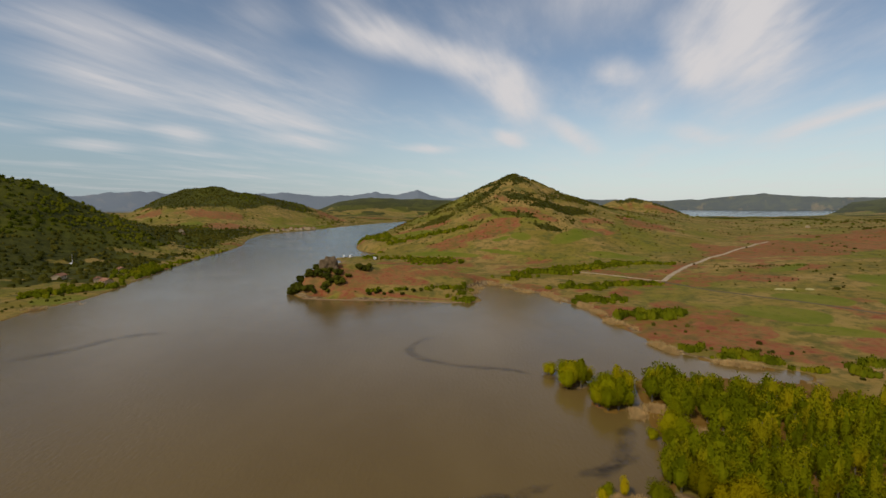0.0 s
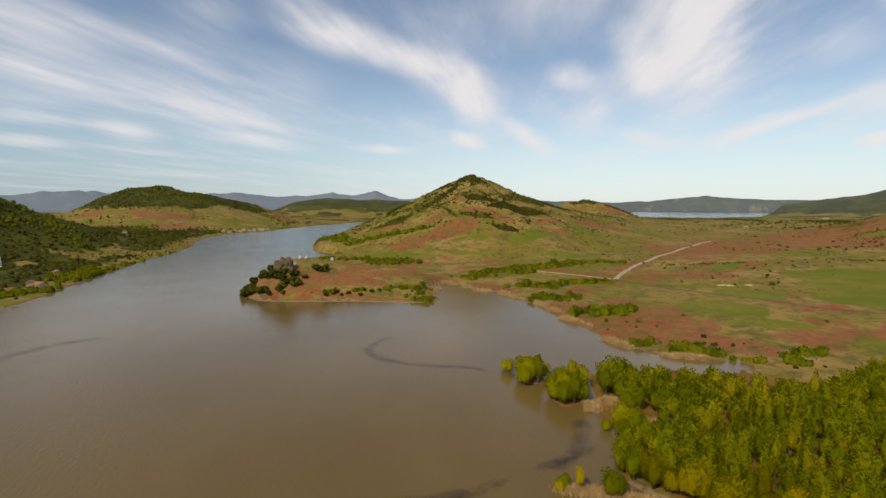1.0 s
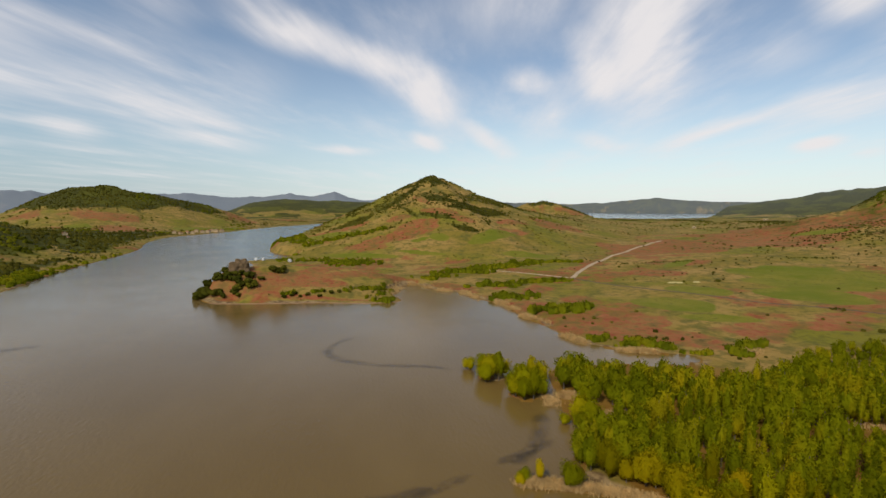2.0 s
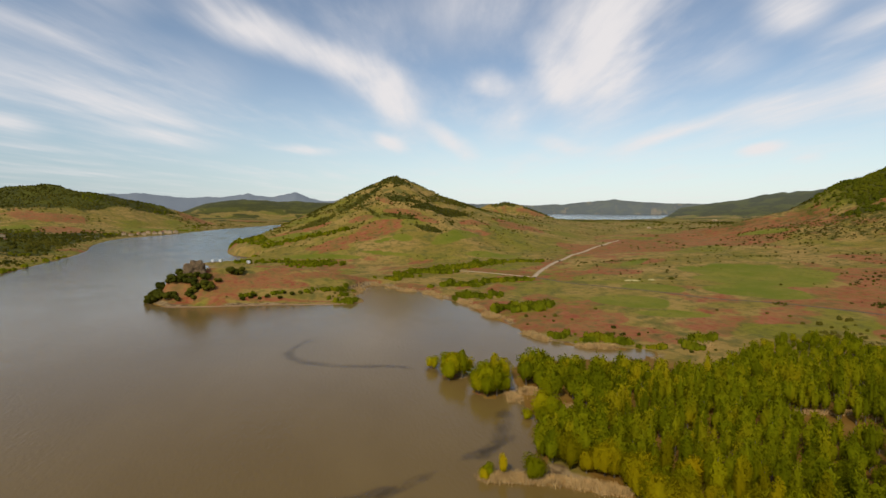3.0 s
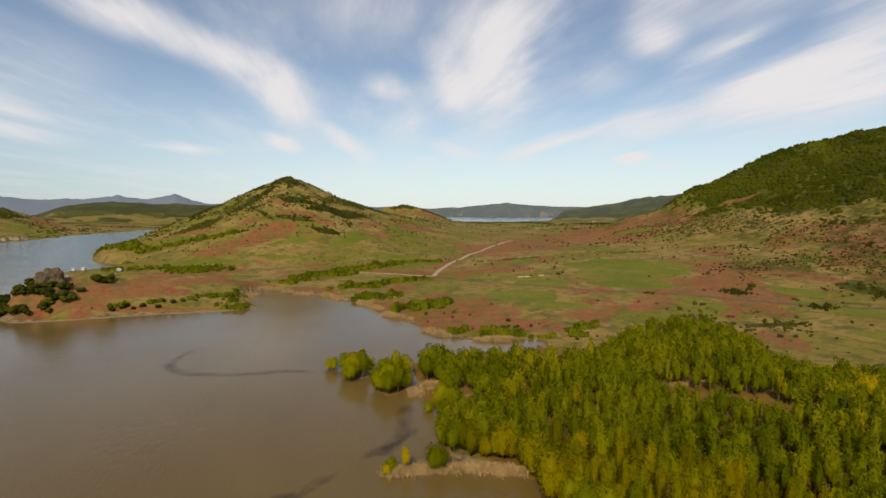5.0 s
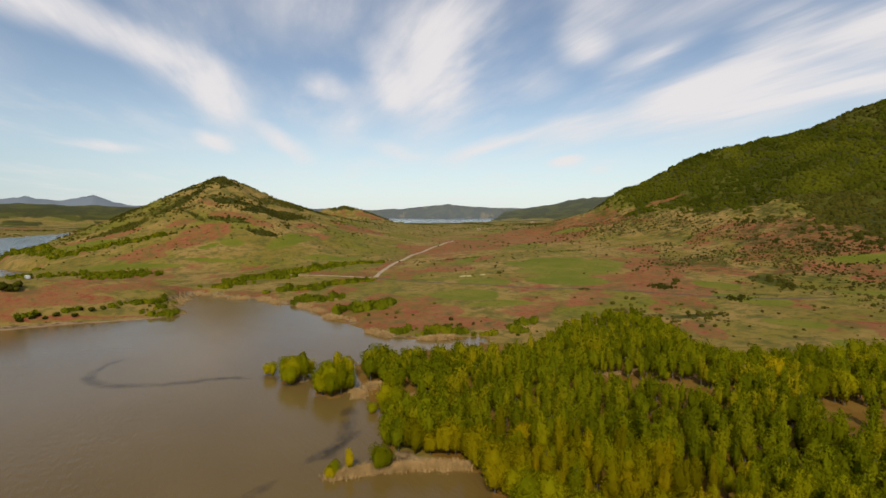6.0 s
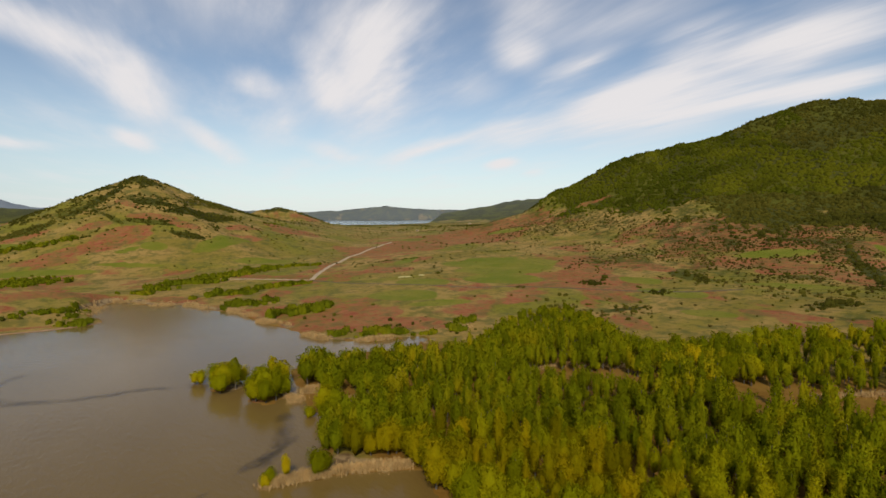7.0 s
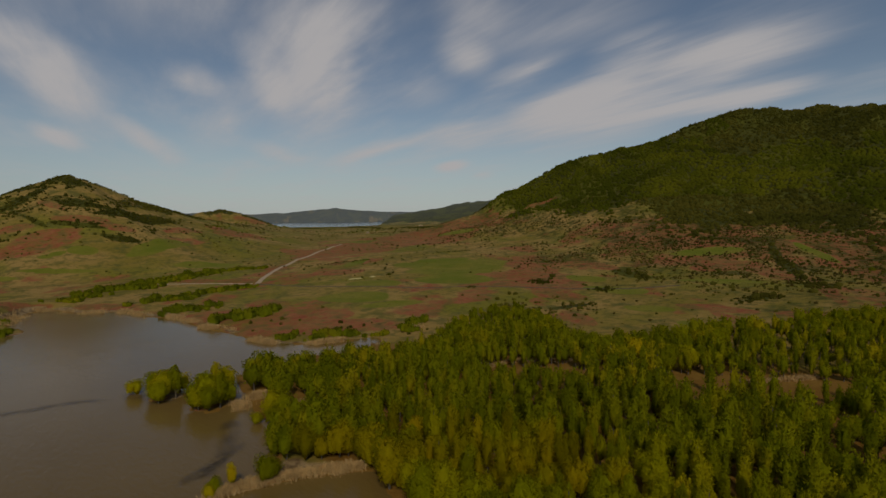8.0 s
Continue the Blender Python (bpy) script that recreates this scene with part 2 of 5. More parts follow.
FAR_EAST = [(1060, 4823, 82, 357), (1993, 4391, 79, 289), (2240, 4270, 88, 280), (2564, 4084, 132, 289), (2652, 4028, 140, 289), (2820, 3911, 119, 280), (3017, 3761, 104, 280), (3267, 3546, 94, 340), (3710, 3074, 92, 425), (4240, 2120, 113, 510)]
RIDGES = [(MAIN_HILL, 1.32), (KNOLL, 1.2), (EAST_HILL, 1.75), (WEST_HILL, 1.25), (MID_HILL, 1.25), (NORTH_HILL, 1.3), (CAPE, 1.0), (HEADLAND, 1.3), (FAR_WEST, 1.5), (FAR_EAST, 1.4)]


def ridge_height(line, power, x, y):
    box = [(min(p[k] for p in line) - max(p[3] for p in line), max(p[k] for p in line) + max(p[3] for p in line)) for k in (0, 1)]
    near = (x > box[0][0]) & (x < box[0][1]) & (y > box[1][0]) & (y < box[1][1])
    out = np.zeros(x.shape)
    if near.any():
        d, s = line_distance(line, x[near], y[near])
        k = np.arange(len(line))
        crest, half = np.interp(s, k, [p[2] for p in line]), np.interp(s, k, [p[3] for p in line])
        u = d / half
        u = np.sqrt(u * u + 0.0016) - 0.04
        out[near] = crest * np.clip(1 - u, 0, 1) ** power
    return out


def broad_ridge(line, power, x, y):
    """A ridge whose spurs run into each other."""
    best, total, weight = np.full(x.shape, 1e9), np.zeros(x.shape), np.zeros(x.shape)
    spans = [line_distance(line[i:i + 2], x, y) for i in range(len(line) - 1)]
    for d, _ in spans:
        best = np.minimum(best, d)
    for (d, s), a, b in zip(spans, line[:-1], line[1:]):
        u = d / (a[3] + (b[3] - a[3]) * s)
        u = np.sqrt(u * u + 0.0016) - 0.04
        w = np.exp((best - d) / (12 + 0.20 * best))
        total += w * (a[2] + (b[2] - a[2]) * s) * np.clip(1 - u, 0, 1) ** power
        weight += w
    return total / weight


def hills(x, y):
    total = np.zeros(x.shape)
    for line, power in RIDGES:
        total += (broad_ridge if line is EAST_HILL else ridge_height)(line, power, x, y) ** 4
    return total ** 0.25


def shore_distance(x, y):
    """Metres from the water's edge: over land plus, over water minus."""
    best = np.full(x.shape, 1e9)
    for poly in (LAKE, FAR_LAKE):
        d, _ = line_distance(poly, x, y, True)
        d = np.where(inside(poly, x, y), -d, d)
        best = np.where(np.abs(d) < np.abs(best), d, best)
    for ix, iy, r in ISLETS:
        d = r - np.hypot(x - ix, y - iy)
        best = np.where(d > -6, np.maximum(d, best), best)
    return best + (fbm(x, y, 14, 3, 5) - 0.5) * np.clip(np.abs(best) * 0.6 + 1.0, 0, 5.0)


def terrain(x, y):
    sd = shore_distance(x, y)
    h = hills(x, y)
    land = np.clip(sd, 0, None)
    plain = 0.35 * smooth(0, 2.0, land) + 13.0 * (1 - np.exp(-np.clip(land - 8, 0, None) / 230.0))
    swell = (fbm(x, y, 150, 4, 3) - 0.5) * 7.0 * smooth(20, 160, land) + (fbm(x, y, 24, 3, 8) - 0.5) * 1.3 * smooth(6, 60, land)
    calm = 1 - 0.6 * smooth(260, 120, np.hypot(x - 100, y - 610))
    rough = (fbm(x, y, 90, 5, 11, 0.55) - 0.5) * 0.24 * h * calm + (np.abs(fbm(x + y * 0.4, y, 60, 3, 14) - 0.5) - 0.12) * 0.10 * h
    # low flood wood behind the bay
    wood = smooth(230, 120, np.hypot(x - 20, y)) * smooth(20, 60, x)
    z = (plain + swell) * (1 - 0.75 * wood) + (h + rough) * smooth(0, 9, land)
    bed = -np.clip(-sd * 0.25, 0, 6) - 0.12
    return np.where(sd > 0, np.maximum(z, 0.12), bed), sd, h


# a sheet of rings, fine where the view goes and coarse behind
AZ = np.radians(np.concatenate([np.arange(-180, -52, 2.0), np.arange(-52, 98, 0.25), np.arange(98, 180.1, 2.0)]))
AZ[-1] = math.pi
RAD = np.concatenate([[0.5, 8, 16], np.geomspace(24, 200, 70)[:-1], np.geomspace(200, 700, 190)[:-1], np.geomspace(700, 4950, 108)])
GA, GR = np.meshgrid(AZ, RAD, indexing="ij")
GX, GY = np.sin(GA) * GR, np.cos(GA) * GR
GZ, SHORE, HILL = terrain(GX, GY)


def ground(x, y):
    """Height of the sheet at points of the plan."""
    x, y = np.asarray(x, float), np.asarray(y, float)
    fa = np.interp(np.arctan2(x, y), AZ, np.arange(len(AZ)))
    fr = np.interp(np.hypot(x, y), RAD, np.arange(len(RAD)))
    a, r = np.clip(fa.astype(int), 0, len(AZ) - 2), np.clip(fr.astype(int), 0, len(RAD) - 2)
    u, v = fa - a, fr - r
    return (GZ[a, r] * (1 - u) * (1 - v) + GZ[a + 1, r] * u * (1 - v) + GZ[a, r + 1] * (1 - u) * v + GZ[a + 1, r + 1] * u * v)


# patches of the land cover: x, y, half length, half width, heading of the long side
RED_HILL = [(47, 464, 28, 16, 66), (16, 453, 21, 11, 87), (54, 474, 20, 14, 58), (81, 500, 21, 9, 111), (37, 500, 14, 7, 89), (-35, 514, 34, 10, 101),
            (100, 479, 15, 7, 126), (65, 532, 17, 5, 147), (2, 447, 20, 9, 114), (236, 545, 40, 29, 67), (163, 501, 23, 8, 67), (480, 1059, 33, 18, 119)]
RED_CAPE = [(-17, 296, 45, 6, 51), (-1, 289, 33, 6, 65), (-29, 273, 28, 6, 95), (-28, 255, 42, 2, 102), (-69, 261, 9, 2, 115), (20, 293, 25, 6, 65),
            (53, 281, 16, 9, 134)]
RED_PLAIN = [(109, 328, 11, 7, 143), (267, 412, 57, 43, 78), (393, 412, 46, 44, 126), (462, 431, 47, 15, 139), (314, 437, 82, 24, 10), (194, 279, 16, 12, 103),
             (111, 157, 19, 11, 128), (89, 179, 10, 4, 46), (112, 175, 11, 6, 84), (151, 161, 6, 5, 174), (177, 153, 14, 6, 119), (303, 207, 31, 20, 20),
             (255, 182, 11, 11, 178), (366, 254, 21, 9, 23), (245, 447, 32, 19, 177), (483, 401, 24, 14, 107)]
RED_EAST = [(315, 203, 31, 12, 19), (260, 177, 21, 14, 119), (320, 165, 24, 8, 18), (214, 124, 13, 8, 170), (176, 93, 12, 5, 37), (158, 94, 8, 4, 173),
            (454, 149, 29, 14, 177), (432, 94, 27, 11, 174), (395, 156, 24, 11, 15), (496, 50, 16, 14, 0), (334, 56, 26, 8, 57), (346, 82, 23, 11, 123),
            (204, 44, 13, 3, 42), (221, 55, 14, 6, 5), (222, 25, 12, 8, 8), (290, 26, 36, 3, 76), (352, 116, 23, 12, 126), (535, 341, 35, 7, 145)]
RED_MID = [(-497, 1041, 92, 38, 100), (-642, 1059, 35, 31, 80), (-418, 930, 42, 66, 55), (-312, 1316, 33, 46, 26), (-239, 1528, 58, 87, 129)]
FIELD_PLAIN = [(176, 227, 18, 12, 139), (261, 244, 50, 45, 119), (219, 201, 25, 18, 141), (146, 202, 21, 16, 143), (143, 392, 29, 12, 111), (52, 409, 25, 4, 113),
               (-3, 420, 39, 7, 118), (-30, 345, 45, 10, 100), (439, 401, 26, 12, 151), (146, 176, 17, 6, 114), (224, 312, 27, 6, 56), (122, 441, 37, 11, 53),
               (71, 440, 11, 9, 134), (53, 439, 10, 5, 77), (-37, 506, 53, 8, 120)]
FIELD_EAST = [(389, 103, 33, 13, 149), (408, 43, 36, 6, 61), (272, 138, 16, 11, 6), (245, 109, 17, 12, 169), (296, 70, 27, 8, 158), (209, 79, 13, 7, 0),
              (191, 55, 9, 5, 22), (209, 21, 11, 3, 125), (-203, 249, 15, 16, 44), (-212, 280, 16, 7, 80), (-498, 952, 24, 21, 119), (-318, 1048, 102, 48, 38)]
THICKET_HILL = [(-14, 521, 40, 10, 76), (46, 553, 34, 6, 52), (90, 528, 23, 6, 105), (79, 489, 26, 7, 120), (131, 522, 36, 17, 76), (158, 587, 25, 14, 97),
                (98, 457, 18, 7, 125), (52, 506, 18, 3, 159)]
THICKET_EAST = [(298, 124, 20, 7, 35), (353, 48, 37, 4, 73), (389, 62, 43, 3, 75), (257, 46, 12, 5, 121), (195, 107, 13, 3, 111),
                (503, 105, 45, 29, 172), (305, 32, 11, 9, 23), (245, 153, 4, 6, 144), (245, 115, 9, 4, 98), (511, 359, 21, 9, 144)]
RED = RED_HILL + RED_CAPE + RED_PLAIN + RED_EAST + RED_MID
MEADOW = FIELD_PLAIN + FIELD_EAST
THICKET = THICKET_HILL + THICKET_EAST + [(440, 1117, 46, 24, 105), (500, 1080, 40, 16, 120)]


def east_apron(x, y):
    """From 100 on the eastern crest down to 0 far out on the plain."""
    return ridge_height([(px, py, min(100, crest), half * 1.3) for px, py, crest, half in EAST_HILL], 1.0, x, y)


def patches(items, x, y):
    """1 well inside a patch, 0.3 at its edge, 0 outside."""
    out = np.zeros(x.shape)
    for cx, cy, a, b, heading in items:
        s, c = math.sin(radians(heading)), math.cos(radians(heading))
        u, v = (x - cx) * s + (y - cy) * c, (x - cx) * c - (y - cy) * s
        out = np.maximum(out, 1.3 - np.sqrt((u / a) ** 2 + (v / b) ** 2))
    return np.clip(out, 0, 1)


def cover(x, y, h, sd):
    """How much red earth, wood, meadow and dry reed covers the land."""
    n = fbm(x, y, 70, 5, 21, 0.6)
    along, across = x * 0.92 + y * 0.38, y * 0.92 - x * 0.38
    strips = fbm(along * 0.42, across * 1.15, 60, 5, 71, 0.6)
    fine = fbm(x, y, 16, 3, 27)
    dist = np.hypot(x, y)
    apron = east_apron(x, y)
    rise = broad_ridge(EAST_HILL, 1.75, x, y) * (x > 300)
    far = smooth(900, 1800, dist)
    bare = patches(RED, x, y)
    mead = patches(MEADOW, x, y)
    red = smooth(0.20, 0.52, bare * 1.0 + (strips - 0.5) * 1.6 + (n - 0.5) * 0.3 + (fine - 0.5) * 0.8 + 0.14 * smooth(24, 34, apron) * smooth(58, 48, apron)
                 + 0.26 * smooth(1, 5, rise) * smooth(40, 26, rise) + 0.06 * smooth(900, 300, dist) + 0.20 * np.maximum(smooth(230, 330, x) * smooth(300, 190, y), smooth(170, 220, x) * smooth(180, 120, y)))
    west = ridge_height(WEST_HILL, 1.0, x, y)
    mid = ridge_height(MID_HILL, 1.0, x, y)
    north = np.maximum(ridge_height(NORTH_HILL, 1.0, x, y), ridge_height(HEADLAND, 1.0, x, y) * 2.0)
    main = ridge_height(MAIN_HILL, 1.0, x, y)
    open_slope = 20 * smooth(300, 380, y)
    wood = smooth(14, 38, rise - open_slope + (n - 0.5) * 44 + (strips - 0.5) * 60) * smooth(0.34, 0.46, strips * 0.5 + fine * 0.5 + smooth(24, 60, rise) * 0.20)
    wood = np.maximum(wood, smooth(3, 12, west + (n - 0.5) * 16))
    wood = np.maximum(wood, smooth(26, 44, mid + (n - 0.5) * 44))
    wood = np.maximum(wood, smooth(14, 34, north + (n - 0.5) * 50))
    bands = np.sin(h * 0.30 + (n - 0.5) * 9) * 0.35
    wood = np.maximum(wood, 0.5 * smooth(28, 52, main + (n - 0.5) * 50) * smooth(0.02, 0.34, bands + (fine - 0.42) * 1.3))
    wood = np.maximum(wood, smooth(60, 70, main + (n - 0.5) * 30) * smooth(0.36, 0.50, fine))
    wood = np.maximum(wood, smooth(0.26, 0.60, patches(THICKET, x, y) + (fine - 0.5) * 0.7))
    wood = np.maximum(wood, far * smooth(0.42, 0.6, n) * 0.9)
    wood = np.maximum(wood, smooth(3300, 3700, dist) * smooth(0.25, 0.45, n))
    wild = smooth(-170, -200, x) * smooth(1000, 820, y) * smooth(230, 320, y)
    wood = np.maximum(wood, wild * smooth(10, 34, sd) * smooth(0.40, 0.50, n + (fine - 0.5) * 0.4 + 0.05))
    field = smooth(0.26, 0.60, mead + ((fine - 0.5) * 0.6 + (strips - 0.5) * 0.6) * np.clip(mead * 3, 0, 1))
    wood = wood * (1 - 0.95 * field) * (1 - 0.75 * smooth(0.45, 0.8, bare + (fine - 0.5) * 0.8))
    red = red * (1 - 0.85 * field) * (1 - 0.8 * wood) * (1 - 0.3 * far)
    flood = smooth(150, 110, np.hypot(x - 95, (y - 50) * 1.1)) * smooth(38, 50, x)
    reed = np.maximum(smooth(7, 2.0, sd) * smooth(0.35, 0.55, fbm(x, y, 22, 3, 33)) * smooth(520, 380, dist), flood * 0.12 * smooth(185, 150, dist))
    return red, wood, field, reed


# ------------------------------------------------------------------ materials


def material(name, rough=0.9, spec=0.2):
    m = bpy.data.materials.new(name)
    m.use_nodes = True
    add, link = nodes_of(m.node_tree)
    out = add("ShaderNodeOutputMaterial")
    b = add("ShaderNodeBsdfPrincipled")
    b.inputs["Roughness"].default_value, b.inputs["Specular IOR Level"].default_value = rough, spec
    link(b.outputs[0], out.inputs[0])
    return m, add, link, b


def noise_node(add, link, scale, detail=4, rough=0.55, coord=None, stretch=None):
    n = add("ShaderNodeTexNoise")
    n.inputs["Scale"].default_value, n.inputs["Detail"].default_value, n.inputs["Roughness"].default_value = scale, detail, rough
    if coord is not None:
        if stretch:
            m = add("ShaderNodeMapping")
            m.inputs["Scale"].default_value = stretch
            link(coord, m.inputs["Vector"])
            coord = m.outputs[0]
        link(coord, n.inputs["Vector"])
    return n


def step(add, link, value, lo, hi, a=0.0, b=1.0):
    r = add("ShaderNodeMapRange")
    r.interpolation_type = "SMOOTHSTEP"
    for i, v in ((1, lo), (2, hi), (3, a), (4, b)):
        r.inputs[i].default_value = v
    link(value, r.inputs[0])
    return r.outputs[0]


def blend(add, link, fac, a, b, mode="MIX"):
    m = add("ShaderNodeMix", mix=mode)
    for sock, v in ((m.inputs[0], fac), (m.inputs[6], a), (m.inputs[7], b)):
        if isinstance(v, (tuple, float, int)):
            sock.default_value = v if isinstance(v, (float, int)) else (*v, 1)
        else:
            link(v, sock)
    return m.outputs[2]


def maths(add, link, op, a, b=0.0):
    m = add("ShaderNodeMath", op=op)
    for sock, v in ((m.inputs[0], a), (m.inputs[1], b)):
        if isinstance(v, (float, int)):
            sock.default_value = v
        else:
            link(v, sock)
    return m.outputs[0]


def bump(add, link, bsdf, height, strength, distance):
    b = add("ShaderNodeBump")
    b.inputs["Strength"].default_value, b.inputs["Distance"].default_value = strength, distance
    link(height, b.inputs["Height"])
    link(b.outputs[0], bsdf.inputs["Normal"])


def plain(name, color, vary=0.25, scale=1.0, rough=0.85, spec=0.2, relief=0.0, random_tint=0.0):
    """A surface with mottling at two sizes."""
    m, add, link, b = material(name, rough, spec)
    co = add("ShaderNodeTexCoord").outputs["Object"]
    big, fine = noise_node(add, link, scale, 3, 0.5, co), noise_node(add, link, scale * 7, 3, 0.6, co)
    f = maths(add, link, "ADD", maths(add, link, "MULTIPLY", big.outputs[0], 0.6), maths(add, link, "MULTIPLY", fine.outputs[0], 0.4))
    f = step(add, link, f, 0.3, 0.7)
    dark, light = [tuple(c * k for c in color) for k in (1 - vary, 1 + vary)]
    c = blend(add, link, f, dark, light)
    if random_tint:
        info = add("ShaderNodeObjectInfo")
        c = blend(add, link, maths(add, link, "MULTIPLY", info.outputs["Random"], random_tint), c, tuple(x * 0.45 for x in color))
    link(c, b.inputs["Base Color"])
    if relief:
        bump(add, link, b, fine.outputs[0], 0.6, relief)
    return m


def foliage(name, dark, mid, light, yellow, by_object=True, hue_scale=0.05, cell=0.33, speckle=0.41):
    """Leaves: each crown or clump its own tint, light coming through."""
    m = bpy.data.materials.new(name)
    m.use_nodes = True
    add, link = nodes_of(m.node_tree)
    geo = add("ShaderNodeNewGeometry")
    co = add("ShaderNodeTexCoord").outputs["Object"]
    pos = geo.outputs["Position"]
    stand = noise_node(add, link, hue_scale, 3, 0.6, pos)
    inner = noise_node(add, link, 1.1, 3, 0.6, pos)
    cells = add("ShaderNodeTexVoronoi")
    cells.voronoi_dimensions = "2D"
    cells.inputs["Scale"].default_value = cell
    link(pos, cells.inputs["Vector"])
    tint = add("ShaderNodeSeparateColor")
    link(cells.outputs["Color"], tint.inputs[0])
    who = add("ShaderNodeObjectInfo").outputs["Random"] if by_object else tint.outputs[0]
    c = blend(add, link, step(add, link, inner.outputs[0], 0.32, 0.68), dark, mid)
    c = blend(add, link, maths(add, link, "MULTIPLY", geo.outputs["Random Per Island"], speckle), c, light)
    c = blend(add, link, maths(add, link, "MULTIPLY", step(add, link, who, 0.55, 0.0), 0.80), c, tuple(v * 0.72 for v in dark))
    y = maths(add, link, "MULTIPLY", step(add, link, stand.outputs[0], 0.40, 0.62, 0.25 * (speckle > 0.4), 1.0), step(add, link, who, 0.35 if speckle > 0.4 else -0.6, 1.0))
    c = blend(add, link, maths(add, link, "MULTIPLY", y, 0.85), c, yellow)
    leafy_noise = noise_node(add, link, 3.2, 4, 0.7, pos)
    c = blend(add, link, step(add, link, leafy_noise.outputs[0], 0.40, 0.62, 0.12, 0.0), c, dark)
    d = add("ShaderNodeBsdfDiffuse")
    t = add("ShaderNodeBsdfTranslucent")
    relief = add("ShaderNodeBump", vals={"Strength": 0.2, "Distance": 0.2})
    link(leafy_noise.outputs[0], relief.inputs["Height"])
    link(relief.outputs[0], d.inputs["Normal"])
    link(c, d.inputs[0])
    link(blend(add, link, 0.5, c, yellow), t.inputs[0])
    mix = add("ShaderNodeMixShader", vals={0: 0.46})
    link(d.outputs[0], mix.inputs[1])
    link(t.outputs[0], mix.inputs[2])
    out = add("ShaderNodeOutputMaterial")
    link(mix.outputs[0], out.inputs[0])
    return m


def terrain_material():
    m, add, link, b = material("land", 0.95, 0.1)
    pos = add("ShaderNodeNewGeometry").outputs["Position"]

    def mask(name):
        a = add("ShaderNodeAttribute")
        a.attribute_name = name
        return a.outputs["Fac"]
    n80, n20, n5, n1 = [noise_node(add, link, s, 5, 0.62, pos) for s in (1 / 90, 1 / 22, 1 / 5, 0.9)]
    ragged = maths(add, link, "ADD", maths(add, link, "MULTIPLY", maths(add, link, "SUBTRACT", n5.outputs[0], 0.5), 0.9),
                   maths(add, link, "MULTIPLY", maths(add, link, "SUBTRACT", n20.outputs[0], 0.5), 0.9))

    def edge(name, lo=0.35, hi=0.65, rough=1.0):
        v = maths(add, link, "ADD", mask(name), maths(add, link, "MULTIPLY", ragged, rough))
        return step(add, link, v, lo, hi)
    n9 = noise_node(add, link, 1 / 9, 5, 0.65, pos)
    n3 = noise_node(add, link, 1 / 2.6, 4, 0.6, pos)
    drawn = noise_node(add, link, 1 / 26, 5, 0.62, pos, (0.45, 1.0, 1.0))
    grass = blend(add, link, step(add, link, drawn.outputs[0], 0.36, 0.62), (0.240, 0.175, 0.028), (0.385, 0.240, 0.068))
    grass = blend(add, link, step(add, link, n80.outputs[0], 0.47, 0.63), grass, (0.215, 0.190, 0.020))
    grass = blend(add, link, maths(add, link, "MULTIPLY", step(add, link, n9.outputs[0], 0.50, 0.66), 0.8), grass, (0.120, 0.115, 0.026))
    grass = blend(add, link, maths(add, link, "MULTIPLY", step(add, link, n5.outputs[0], 0.50, 0.60), 0.55), grass, (0.130, 0.118, 0.020))
    shrubs = maths(add, link, "MULTIPLY", step(add, link, n3.outputs[0], 0.56, 0.66), step(add, link, n20.outputs[0], 0.40, 0.60))
    red = blend(add, link, step(add, link, n5.outputs[0], 0.35, 0.7), (0.290, 0.078, 0.033), (0.385, 0.142, 0.058))
    red = blend(add, link, maths(add, link, "MULTIPLY", step(add, link, n9.outputs[0], 0.45, 0.62), 0.5), red, (0.19, 0.105, 0.045))
    meadow = blend(add, link, step(add, link, n20.outputs[0], 0.35, 0.7), (0.155, 0.172, 0.014), (0.240, 0.205, 0.028))
    wood = blend(add, link, step(add, link, n5.outputs[0], 0.4, 0.65), (0.052, 0.053, 0.009), (0.084, 0.080, 0.013))
    wood = blend(add, link, maths(add, link, "MULTIPLY", step(add, link, n80.outputs[0], 0.46, 0.58), 0.4), wood, (0.150, 0.146, 0.012))
    reed = blend(add, link, step(add, link, n3.outputs[0], 0.38, 0.62), (0.150, 0.090, 0.040), (0.380, 0.260, 0.120))
    tuft = step(add, link, maths(add, link, "ADD", maths(add, link, "MULTIPLY", n3.outputs[0], 0.5), maths(add, link, "MULTIPLY", n9.outputs[0], 0.5)), 0.40, 0.58, 1.0, 0.40)
    c = blend(add, link, maths(add, link, "MULTIPLY", edge("red", 0.15, 0.75, 0.8), tuft), grass, red)
    c = blend(add, link, edge("field", 0.3, 0.7, 0.5), c, meadow)
    c = blend(add, link, maths(add, link, "MULTIPLY", shrubs, 0.5), c, (0.060, 0.062, 0.014))
    c = blend(add, link, edge("wood"), c, wood)
    c = blend(add, link, edge("reed", 0.3, 0.6, 0.7), c, reed)
    c = blend(add, link, edge("mud", 0.4, 0.6, 0.3), c, blend(add, link, step(add, link, n9.outputs[0], 0.4, 0.6), (0.215, 0.108, 0.018), (0.265, 0.145, 0.028)))
    # haze put into the colour: distant land turns pale blue-grey
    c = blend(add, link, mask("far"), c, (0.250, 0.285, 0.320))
    link(c, b.inputs["Base Color"])
    bump(add, link, b, n1.outputs[0], 0.5, 0.5)
    return m


